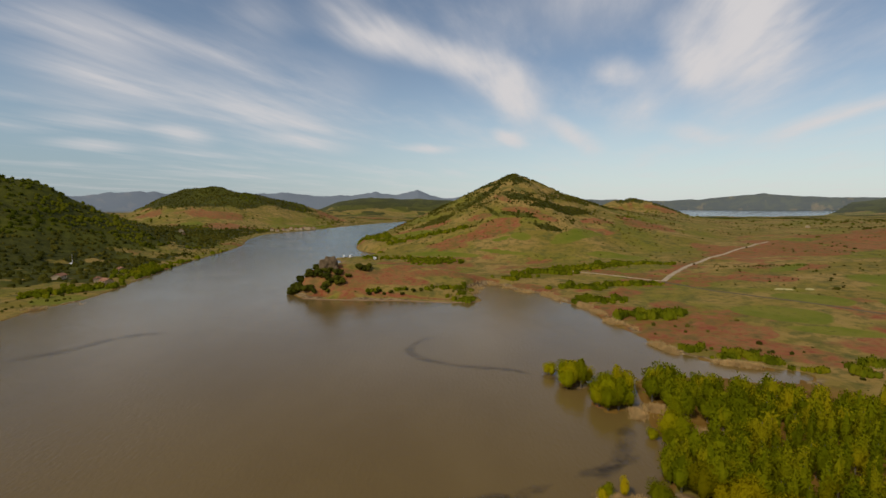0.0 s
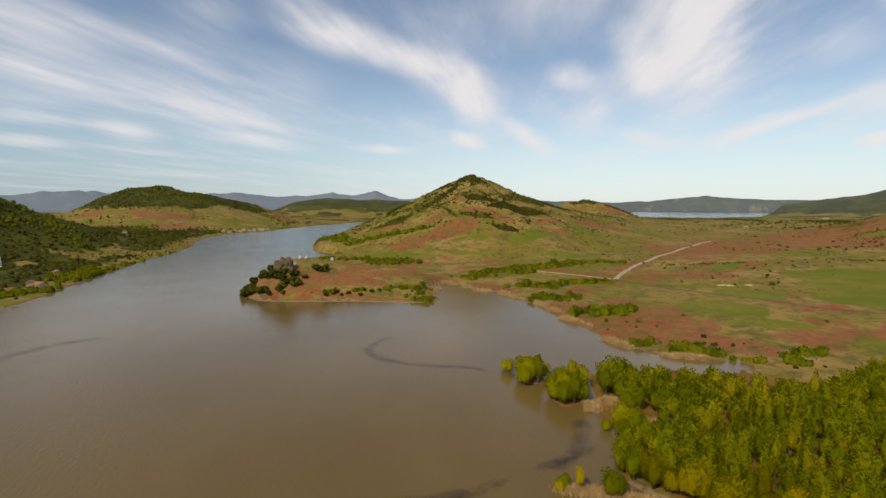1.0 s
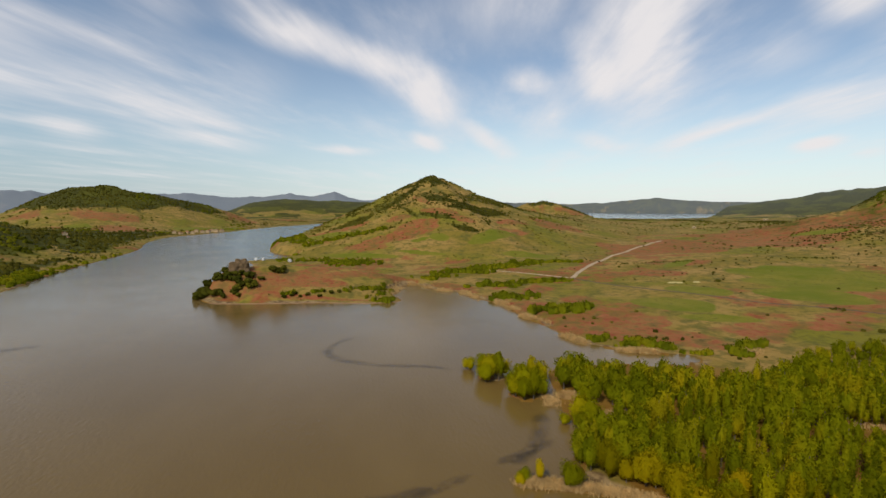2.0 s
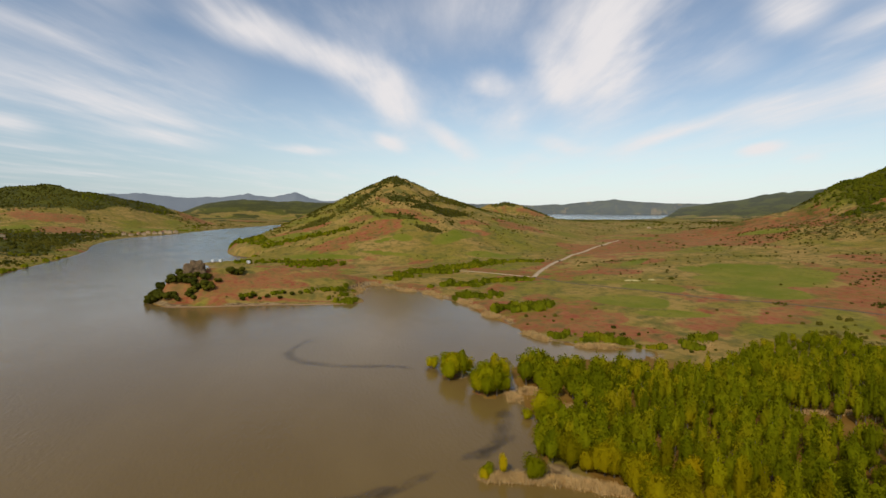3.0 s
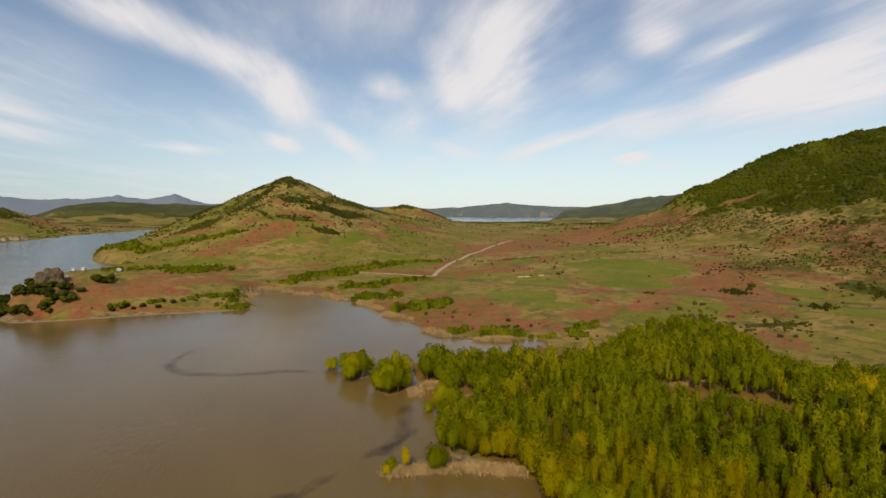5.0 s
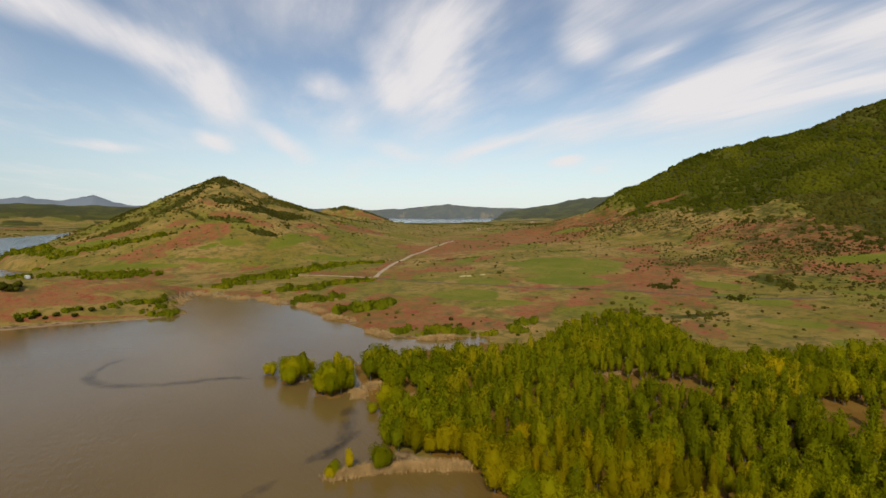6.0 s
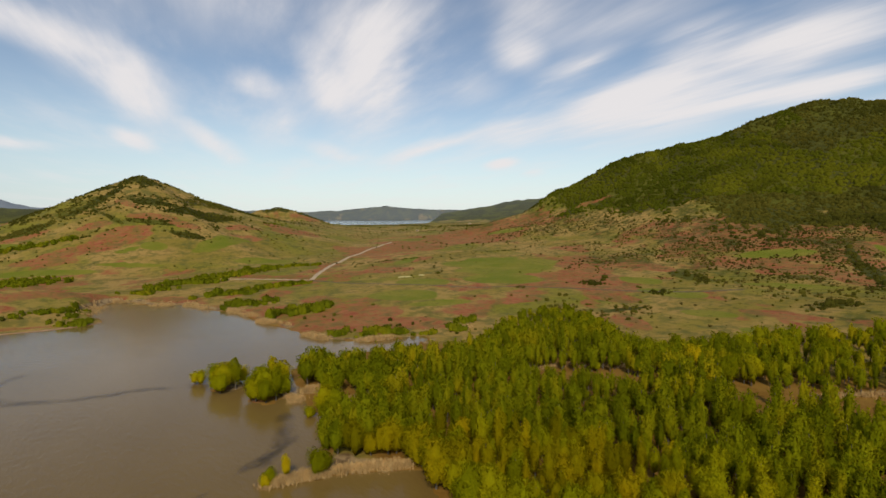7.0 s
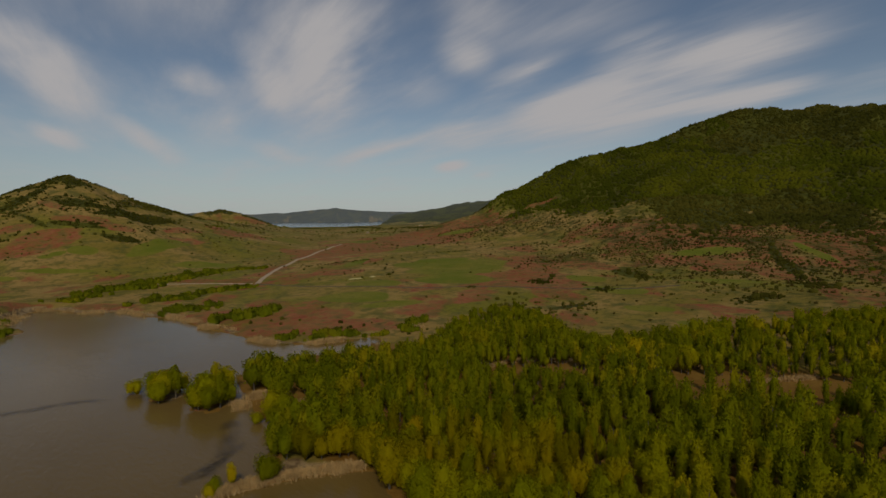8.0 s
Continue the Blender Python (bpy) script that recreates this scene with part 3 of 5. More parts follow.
def water_material():
    m, add, link, b = material("water", 0.06, 0.5)
    pos = add("ShaderNodeNewGeometry").outputs["Position"]
    silt = noise_node(add, link, 1 / 60, 4, 0.6, pos, (1, 0.5, 1))
    c = blend(add, link, step(add, link, silt.outputs[0], 0.35, 0.65), (0.180, 0.110, 0.028), (0.210, 0.132, 0.038))
    # reflected sky put into the base colour: bluer northward into the open channel
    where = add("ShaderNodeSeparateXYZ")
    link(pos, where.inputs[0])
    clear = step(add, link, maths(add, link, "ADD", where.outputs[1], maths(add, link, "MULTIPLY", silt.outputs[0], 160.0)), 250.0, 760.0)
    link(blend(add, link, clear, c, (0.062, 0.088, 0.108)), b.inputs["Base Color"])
    b.inputs["IOR"].default_value = 1.33
    calm = noise_node(add, link, 1 / 45, 3, 0.5, pos)
    link(step(add, link, calm.outputs[0], 0.35, 0.7, 0.10, 0.17), b.inputs["Roughness"])
    ripple = noise_node(add, link, 1.1, 3, 0.6, pos, (1, 0.45, 1))
    # the open channel lies in the wind
    waves = maths(add, link, "MULTIPLY", ripple.outputs[0], step(add, link, where.outputs[1], 230.0, 520.0, 1.0, 3.2))
    bump(add, link, b, waves, 0.8, 0.12)
    return m


LAND, WATER = terrain_material(), water_material()
BARK = plain("bark", (0.16, 0.13, 0.09), 0.35, 3.0, 0.95, 0.1, 0.02)
LEAF = foliage("leaves", (0.220, 0.236, 0.005), (0.360, 0.372, 0.007), (0.470, 0.450, 0.010), (0.700, 0.510, 0.012))
LEAF_YOUNG = foliage("young_leaves", (0.230, 0.205, 0.004), (0.370, 0.320, 0.006), (0.470, 0.390, 0.008), (0.660, 0.450, 0.010))
LEAF_WOOD = foliage("wood_leaves", (0.158, 0.182, 0.005), (0.268, 0.290, 0.007), (0.355, 0.355, 0.010), (0.535, 0.415, 0.012), False)
SCRUB = foliage("scrub_leaves", (0.068, 0.068, 0.011), (0.112, 0.108, 0.015), (0.150, 0.140, 0.019), (0.195, 0.165, 0.024), False, 0.012, 0.2, 0.25)
HILLWOOD = foliage("hill_leaves", (0.080, 0.092, 0.008), (0.138, 0.152, 0.010), (0.180, 0.190, 0.012), (0.225, 0.215, 0.014), False, 0.010, 0.04, 0.15)
HEATH = foliage("heath_leaves", (0.075, 0.058, 0.016), (0.118, 0.090, 0.022), (0.150, 0.118, 0.026), (0.185, 0.140, 0.030), False, 0.012, 0.2, 0.25)
BUSH = foliage("bush_leaves", (0.140, 0.165, 0.008), (0.220, 0.250, 0.010), (0.300, 0.315, 0.012), (0.390, 0.340, 0.014), False)
REED = plain("dry_reed", (0.58, 0.385, 0.155), 0.3, 0.6, 0.95, 0.1)

# ------------------------------------------------------------------ meshes


def mesh_from(name, verts, faces, mat, smooth_faces=False, normals=None):
    """verts: n x 3; faces: n x 3 or n x 4, all of one kind."""
    verts, faces = np.asarray(verts, np.float32), np.asarray(faces, np.int32)
    me = bpy.data.meshes.new(name)
    me.vertices.add(len(verts))
    me.vertices.foreach_set("co", verts.ravel())
    k = faces.shape[1]
    me.loops.add(faces.size)
    me.loops.foreach_set("vertex_index", faces.ravel())
    me.polygons.add(len(faces))
    me.polygons.foreach_set("loop_start", np.arange(0, faces.size, k, dtype=np.int32))
    me.polygons.foreach_set("use_smooth", np.full(len(faces), smooth_faces))
    me.update(calc_edges=True)
    if normals is not None:
        me.normals_split_custom_set_from_vertices(np.asarray(normals, np.float32).tolist())
    me.materials.append(mat)
    return me


def part(name, bm, mat, parent, label=""):
    me = bm
    if isinstance(bm, bmesh.types.BMesh):
        me = bpy.data.meshes.new(name)
        bm.to_mesh(me)
        bm.free()
        me.materials.append(mat)
    ob = new(name, me)
    ob.parent = parent
    return tagged(ob, label) if label else ob


def build_ground():
    na, nr = GX.shape
    red, wood, field, reed = cover(GX, GY, HILL, SHORE)
    idx = np.arange(na * nr).reshape(na, nr)
    faces = np.stack([idx[:-1, :-1], idx[:-1, 1:], idx[1:, 1:], idx[1:, :-1]], -1).reshape(-1, 4)[:, ::-1]
    me = mesh_from("ground", np.stack([GX, GY, GZ], -1).reshape(-1, 3), faces, LAND, True)
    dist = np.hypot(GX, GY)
    # strength of the painted haze: grows with distance, weaker to the east
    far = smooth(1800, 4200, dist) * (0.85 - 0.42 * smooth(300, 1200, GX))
    pond = (inside(POND, GX, GY) | inside(POND_EAST, GX, GY)).astype(float)
    swamp = smooth(118, 90, np.hypot(GX - 95, (GY - 50) * 1.1)) * smooth(38, 50, GX) * smooth(185, 150, dist)
    mud = np.maximum(np.maximum(smooth(1.8, 0.2, np.abs(SHORE)) * 0.9, pond), swamp * 0.75)
    reed = reed * (1 - pond)
    heath = 0.46 * np.maximum(np.maximum(smooth(3, 18, east_apron(GX, GY)), smooth(240, 330, GX) * smooth(280, 180, GY)), 0.7 * smooth(175, 230, GX) * smooth(190, 130, GY)) * (1 - field) * (0.45 + 1.1 * fbm(GX, GY, 38, 4, 83))
    wood = np.maximum(wood, np.clip(heath, 0, 0.5))
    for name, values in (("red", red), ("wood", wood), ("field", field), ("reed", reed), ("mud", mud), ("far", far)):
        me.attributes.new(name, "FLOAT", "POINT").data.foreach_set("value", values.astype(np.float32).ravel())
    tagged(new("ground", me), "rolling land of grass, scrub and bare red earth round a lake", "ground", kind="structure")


def build_water():
    bm = bmesh.new()
    bmesh.ops.create_circle(bm, cap_ends=True, radius=4940, segments=96)
    me = bpy.data.meshes.new("water")
    bm.to_mesh(me)
    bm.free()
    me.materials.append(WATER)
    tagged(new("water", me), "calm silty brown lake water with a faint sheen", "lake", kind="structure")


build_ground()
build_water()

# ------------------------------------------------------------------ trees
rng = np.random.default_rng(7)


def tube(p0, p1, r0, r1, sides=5):
    p0, p1 = np.array(p0, float), np.array(p1, float)
    d = (p1 - p0) / np.linalg.norm(p1 - p0)
    a = np.cross(d, (0.3, 0.9, 0.2))
    a /= np.linalg.norm(a)
    b = np.cross(d, a)
    ang = np.arange(sides) * 2 * math.pi / sides
    ring = np.cos(ang)[:, None] * a + np.sin(ang)[:, None] * b
    v = np.concatenate([p0 + ring * r0, p1 + ring * r1])
    i = np.arange(sides)
    j = (i + 1) % sides
    return v, np.stack([i, j, j + sides, i + sides], 1)


def merge(pieces):
    """Joins (points, faces) or (points, faces, normals)."""
    fs, n = [], 0
    for p in pieces:
        fs.append(p[1] + n)
        n += len(p[0])
    out = [np.concatenate([p[0] for p in pieces]), np.concatenate(fs)]
    return out + [np.concatenate([p[2] for p in pieces])] if len(pieces[0]) > 2 else out


def leafy(name, joined, mat):
    v, f, n = joined
    return mesh_from(name, v, f, mat, True, n)


def ico(level):
    bm = bmesh.new()
    bmesh.ops.create_icosphere(bm, subdivisions=level, radius=1.0)
    v = np.array([q.co[:] for q in bm.verts])
    f = np.array([[q.index for q in g.verts] for g in bm.faces])
    bm.free()
    return v, f


ICO_FINE, ICO_ROUGH = ico(2), ico(1)


def lobe(r, centre, radii, level, ragged):
    """One uneven bough of leaves."""
    v, f = level
    k = 1 + r.normal(0, ragged, (len(v), 1))
    n = v + 0.18 * r.normal(size=v.shape)
    return centre + v * k * radii, f, n / np.linalg.norm(n, axis=1)[:, None]


def leaf_tips(centres, outward, size, r):
    """Pointed sprays that stand off the boughs."""
    n = len(centres)
    o = outward / np.linalg.norm(outward, axis=1)[:, None]
    up = r.normal(size=(n, 3)) * 0.45 + (0, 0, 0.75) + o * 0.45
    up /= np.linalg.norm(up, axis=1)[:, None]
    side = np.cross(o, up)
    side /= np.linalg.norm(side, axis=1)[:, None] + 1e-6
    s = size * r.uniform(0.6, 1.4, (n, 1))
    v = np.stack([centres + side * s * 0.36, centres - side * s * 0.36, centres + up * s * 1.15], 1).reshape(-1, 3)
    return v, np.arange(n * 3).reshape(n, 3), np.repeat(o, 3, 0)


def tree_shape(r, height, width, plumes, leaves, leaf):
    """Trunk with rising limbs, each limb a feathery upright plume of small leaf sprays. Metres."""
    trunk = [tube((0, 0, -0.3), (0.05, 0.03, height * 0.45), 0.16, 0.10, 6), tube((0.05, 0.03, height * 0.45), (0.0, 0.1, height * 0.85), 0.10, 0.03)]
    crown, spots, outs = [], [], []
    for k in range(plumes):
        a = k * 2.4 + r.uniform(-0.4, 0.4)
        reach = width * 0.5 * (0.0 if k == 0 else r.uniform(0.35, 0.75))
        top = height * (0.96 if k == 0 else r.uniform(0.66, 0.94))
        foot = np.array([math.cos(a) * reach * 0.55, math.sin(a) * reach * 0.55, height * r.uniform(0.10, 0.28)])
        tip = np.array([math.cos(a) * reach, math.sin(a) * reach, top])
        wide = width * r.uniform(0.24, 0.34)
        trunk.append(tube((0.03, 0.02, height * 0.12), foot * 0.5 + tip * 0.5, 0.06, 0.02, 4))
        axis = tip - foot
        crown.append(lobe(r, foot + axis * 0.46, np.array([wide * 0.58, wide * 0.58, np.linalg.norm(axis) * 0.43]), ICO_ROUGH, 0.18))
        m = max(4, leaves // plumes)
        u = r.uniform(0.02, 1.0, m)
        turn = r.uniform(0, 2 * math.pi, m)
        rad = wide * np.sqrt(np.clip(1 - np.abs(u * 2.06 - 1.03) ** 2.6, 0.02, 1)) * r.uniform(0.58, 1.05, m)
        d = np.stack([np.cos(turn), np.sin(turn), (u - 0.45) * 1.3], 1)
        spots.append(foot + axis * u[:, None] + np.stack([np.cos(turn) * rad, np.sin(turn) * rad, r.normal(0, 0.08, m)], 1))
        outs.append(d)
    spots, outs = np.concatenate(spots), np.concatenate(outs)
    around = (spots - (0, 0, height * 0.42)) / (width * 0.5, width * 0.5, height * 0.5)
    tips = leaf_tips(spots, outs * 0.55 + around * 0.75 + (0, 0, 0.15), leaf, r)
    boughs = sum(len(piece[0]) for piece in crown)
    v, f, n = merge(crown + [tips])
    whole = (v - (0, 0, height * 0.45)) / (width * 0.5, width * 0.5, height * 0.5)
    n = n * 0.40 + 0.48 * whole / (np.linalg.norm(whole, axis=1)[:, None] + 0.2) + (0, 0, 0.30)
    # the sprays keep to their own flat faces, softened a little
    a, b, c = (tips[0][k::3] for k in range(3))
    flat = np.cross(b - a, c - a)
    flat = np.repeat(flat / (np.linalg.norm(flat, axis=1)[:, None] + 1e-9), 3, 0)
    n[boughs:] = n[boughs:] * 0.62 + flat * 0.45
    return merge(trunk), (v, f, n / np.linalg.norm(n, axis=1)[:, None])


TREES = []
for k in range(10):
    r = np.random.default_rng(100 + k)
    tall = k % 5 != 2
    h, w = (r.uniform(5.4, 7.4), r.uniform(1.7, 2.4)) if tall else (r.uniform(4.6, 6.0), r.uniform(3.0, 4.0))
    plumes = 5 if tall else 9
    (tv, tf), near = tree_shape(np.random.default_rng(200 + k), h, w, plumes, 2600, 0.19)
    (ov, of), far = tree_shape(np.random.default_rng(200 + k), h, w, plumes, 520, 0.30)
    last = tree_shape(np.random.default_rng(200 + k), h, w, plumes, 260, 0.40)[1]
    TREES.append((mesh_from("trunk", tv, tf, BARK, True), (leafy("crown", near, LEAF), leafy("crown", near, LEAF_YOUNG)), (ov[:52], of[(of < 52).all(1)]), far, last))


def plant(kind, x, y, scale, label, spread=1.0, young=False):
    z = float(ground(x, y))
    root = new("tree")
    root.matrix_basis = Matrix.LocRotScale((x, y, max(z, -0.4)), Euler((0, 0, rng.uniform(0, 6.28))), (scale * spread, scale * spread, scale))
    part("trunk", TREES[kind][0], BARK, root)
    part("crown", TREES[kind][1][int(young)], LEAF, root)
    return tagged(root, label, "tree", "flooded wood")


def scattered(poly, gap, seed, jitter=0.42):
    """Uneven points inside an outline."""
    r = np.random.default_rng(seed)
    p = np.asarray(poly)
    lo, hi = p.min(0), p.max(0)
    gx, gy = np.meshgrid(np.arange(lo[0], hi[0], gap), np.arange(lo[1], hi[1], gap * 0.87))
    gx = gx + (np.arange(gx.shape[0])[:, None] % 2) * gap * 0.5
    x, y = (gx + r.uniform(-jitter, jitter, gx.shape) * gap).ravel(), (gy + r.uniform(-jitter, jitter, gx.shape) * gap).ravel()
    ok = inside(p, x, y)
    return x[ok], y[ok]


FOREST = rounded([(52, 116), (57, 106), (61, 99), (53, 93), (46, 90), (41.5, 86), (40, 80), (43, 76), (48, 71), (49, 62), (46, 52), (47, 30), (50, 8), (62, -8), (100, -14),
                  (150, -14), (225, -12), (224, 10), (203, 26), (188, 41), (165, 58), (150, 68), (144, 82), (163, 97), (172, 112), (171, 122), (158, 130), (143, 128), (122, 117), (105, 109),
                  (93, 114), (76, 122), (60, 130), (53, 126)], 1)
GLADE = rounded([(107, 86), (113, 77), (118, 68), (125, 58), (118, 51), (108, 61), (101, 73), (100, 82)])
GLADE_EAST = rounded([(122, 42), (131, 47), (138, 37), (146, 23), (157, 9), (151, 0), (140, 4), (131, 17), (124, 29), (112, 24), (107, 31)])

BIG = [(165, 51, 1.50), (135, 45, 1.55), (163, 45, 1.35), (163, 40, 1.50), (143, 57, 1.30), (167, 32, 1.60), (144, 67, 1.20), (141, 41, 1.35)]


def build_wood():
    x, y = scattered(FOREST, 2.9, 3, 0.5)
    keep = np.ones(len(x), bool)
    for poly in (GLADE, GLADE_EAST):
        keep &= ~inside(poly, x, y) | (rng.random(len(x)) < 0.03)
    keep &= rng.random(len(x)) > 0.06 + 0.28 * smooth(0.58, 0.70, fbm(x, y, 26, 3, 44))
    x, y = x[keep], y[keep]
    size = 0.72 + 0.62 * fbm(x, y, 24, 3, 51) + rng.uniform(-0.30, 0.36, len(x)) - 0.14 * smooth(110, 160, np.hypot(x, y))
    size *= 1 - 0.28 * smooth(40, 15, np.hypot(x - 155, y - 118))
    order = np.argsort(np.hypot(x - 20, y - 20))
    x, y, size = x[order], y[order], size[order]
    kinds = rng.integers(0, len(TREES), len(x))
    brink = line_distance(FOREST, x, y, True)[0]
    broad = rng.random(len(x)) < 0.85 * smooth(12, 3, brink) + 0.35 * smooth(0.54, 0.62, fbm(x, y, 30, 2, 57))
    kinds[broad] = rng.choice([2, 7], broad.sum())
    size[broad] *= 1.12
    for k in range(min(270, len(x))):
        young = bool(rng.random() < 0.75 * smooth(0.42, 0.58, fbm(x[k:k + 1], y[k:k + 1], 16, 2, 58))[0])
        plant(int(kinds[k]), x[k], y[k], size[k], "young willow with golden new leaves in a flooded wood" if young else "young willow with fresh green leaves in a flooded wood", 1.0, young)
    trunks, crowns = [], []
    z = ground(x, y)
    for k in range(270, len(x)):
        a = rng.uniform(0, 6.28)
        rot = np.array([[math.cos(a), -math.sin(a), 0], [math.sin(a), math.cos(a), 0], [0, 0, 1]]).T * size[k]
        at = np.array([x[k], y[k], z[k]])
        tv, tf, (cv, cf, cn) = *TREES[kinds[k]][2], TREES[kinds[k]][3 if math.hypot(x[k], y[k]) < 115 else 4]
        trunks.append((tv @ rot + at, tf))
        crowns.append((cv @ rot + at, cf, cn @ rot / size[k]))
    wood = tagged(new("wood"), "dense wood of young willows and poplars in spring leaf", "wood", kind="stuff")
    part("trunks", mesh_from("trunks", *merge(trunks), BARK, True), BARK, wood)
    part("crowns", leafy("crowns", merge(crowns), LEAF_WOOD), LEAF_WOOD, wood)
    # single trees on the islets and at the wood's edge: x, y, scale
    for k, (tx, ty, s) in enumerate([(31.5, 138, 0.75), (34.5, 132, 1.0), (37, 131, 1.1), (35, 128.5, 1.1), (37.5, 127, 1.0), (40, 132, 0.85), (33.6, 126.5, 0.9), (39.5, 118, 1.0), (42, 119.5, 1.15),
                                     (44.5, 120.5, 1.1), (38.6, 115, 1.0), (41, 115.5, 1.15), (43.8, 116.6, 1.1), (40, 112.6, 0.95), (42.6, 112.8, 1.0), (45, 114.5, 0.9), (48, 123, 1.05), (46.5, 122, 1.0),
                                     (48, 98, 1.0), (50, 99.5, 1.05), (47.4, 95.8, 0.8), (49.4, 96.2, 0.95), (44.8, 98.5, 0.5), (28, 78, 0.5), (30.6, 77.2, 0.58), (35.6, 74.6, 0.9), (27, 77.2, 0.42), (56, 93, 0.6)]):
        plant((2, 7, 2, 7, 4)[k % 5], tx, ty, s * (1.2 if ty > 90 else 1.1), "willow with pale green leaves standing in brown shallows", 1.32)
    # broader old trees behind the flooded meadow
    for k, (tx, ty, s) in enumerate(BIG):
        plant((2, 7)[k % 2], tx, ty, s, "broad old willow behind the flooded meadow", 1.15)


build_wood()


def clump_shape(r, boughs, level, tips):
    """A low bush of a few leafy boughs, about one metre wide."""
    pieces, spots, outs = [], [], []
    for k in range(boughs):
        a = k * 2.1 + r.uniform(0, 1)
        c = np.array([math.cos(a) * 0.22, math.sin(a) * 0.22, r.uniform(0.18, 0.38)]) * (boughs > 1) + (0, 0, 0.28 * (boughs == 1))
        radii = r.uniform(0.24, 0.34, 3) * (1, 1, 1.1) * (1.35 if boughs == 1 else 1)
        pieces.append(lobe(r, c, radii, level, 0.16))
        m = max(1, tips // boughs)
        d = r.normal(size=(m, 3))
        d[:, 2] = np.abs(d[:, 2])
        d /= np.linalg.norm(d, axis=1)[:, None]
        spots.append(c + d * radii)
        outs.append(d)
    pieces.append(leaf_tips(np.concatenate(spots), np.concatenate(outs), 0.14, r))
    return merge(pieces)


CLUMPS = [clump_shape(np.random.default_rng(300 + k), 5, ICO_ROUGH, 60) for k in range(8)]
TUFTS = [clump_shape(np.random.default_rng(340 + k), 1, ICO_ROUGH, 7) for k in range(10)]


def thicket(name, x, y, size, mat, label, category, shapes=CLUMPS, tall=1.0):
    pieces = []
    z = ground(x, y)
    for k in range(len(x)):
        v, f, nn = shapes[int(rng.integers(len(shapes)))]
        a = rng.uniform(0, 6.28)
        s = size[k]
        rot = np.array([[math.cos(a), -math.sin(a), 0], [math.sin(a), math.cos(a), 0], [0, 0, 1]]).T * s
        p = v * (1, 1, tall * rng.uniform(0.8, 1.25)) @ rot
        p[:, 2] += z[k] - 0.1 * s
        p[:, 0] += x[k]
        p[:, 1] += y[k]
        soft = nn @ rot / s * 0.6 + (0, 0, 0.4)
        pieces.append((p, f, soft / np.linalg.norm(soft, axis=1)[:, None]))
    return tagged(new(name, leafy(name, merge(pieces), mat)), label, category, kind="stuff")


def sector(n, r0, r1, a0, a1, seed):
    r = np.random.default_rng(seed)
    d = np.sqrt(r.uniform(r0 * r0, r1 * r1, n))
    a = np.radians(r.uniform(a0, a1, n))
    return np.sin(a) * d, np.cos(a) * d


# bushes along ditches and the shore: from x, y to x, y, half width, count, size
BAY_HEDGES = [(55, 329, 83, 326, 5.8, 55, 4.2), (84, 339, 126, 351, 5.8, 71, 4.2), (127, 355, 180, 350, 3.8, 71, 2.8), (64, 283, 73, 287, 5.0, 21, 4.5), (71, 278, 91, 274, 3.5, 31, 3.6), (93, 281, 123, 278, 3.2, 47, 3.2),
              (71, 243, 92, 240, 4.2, 29, 4.2), (77, 210, 103, 207, 4.3, 27, 4.8), (75, 185, 85, 192, 3.0, 10, 4.6), (105, 210, 131, 206, 2.7, 22, 4.0)]
SHORE_BUSHES = [(83, 159, 89, 162, 2.0, 8, 3.2), (76, 170, 82, 176, 2.3, 15, 2.8), (88, 148, 94, 152, 1.9, 6, 3.6), (98, 155, 103, 145, 2.2, 8, 4.0), (106, 140, 115, 138, 1.1, 6, 3.0), (118, 136, 131, 141, 2.7, 11, 4.2),
                (-8, 262, 19, 273, 1.7, 36, 2.6), (11, 243, 17, 270, 4.4, 64, 3.2), (35, 303, 45, 304, 4.1, 40, 2.8), (53, 316, 61, 331, 5.8, 52, 3.6)]
HILL_FOOT = [(-109, 614, -48, 493, 4.6, 71, 4.6), (-92, 507, -58, 464, 2.1, 40, 3.6), (-47, 489, 20, 480, 3.1, 71, 3.6), (-67, 439, 4, 392, 7.9, 71, 3.4), (-20, 391, 4, 386, 8.5, 71, 3.4), (-41, 259, -35, 260, 1.0, 6, 2.6),
             (-26, 260, -21, 261, 0.6, 6, 2.2)]
WEST_BANK = [(-214, 332, -228, 385, 10, 71, 4.6), (-214, 282, -197, 306, 6.0, 71, 3.8), (-229, 408, -224, 537, 10, 71, 4.2), (-221, 253, -213, 272, 4.6, 44, 3.6), (-213, 356, -218, 388, 6.7, 71, 3.8), (-244, 840, -236, 873, 10, 71, 5.5),
             (-338, 898, -244, 1078, 10, 71, 4.0)]
DARK_HEDGES = [(183, 112, 204, 102, 1.6, 31, 2.4), (239, 154, 246, 147, 2.9, 31, 2.4), (235, 114, 246, 111, 3.4, 44, 2.4), (234, 84, 242, 83, 4.0, 40, 2.6), (242, 50, 262, 40, 3.0, 45, 2.8), (305, 40, 296, 23, 4.0, 44, 3.2),
               (285, 128, 284, 108, 4.9, 68, 3.0), (381, 57, 319, 37, 6.4, 71, 3.4), (184, 147, 202, 143, 2.4, 24, 3.0), (193, 328, 241, 320, 2.3, 71, 1.8), (270, 321, 341, 298, 2.7, 71, 1.8), (243, 159, 252, 157, 2.8, 29, 2.4),
               (201, 174, 205, 173, 1.7, 14, 2.0)]


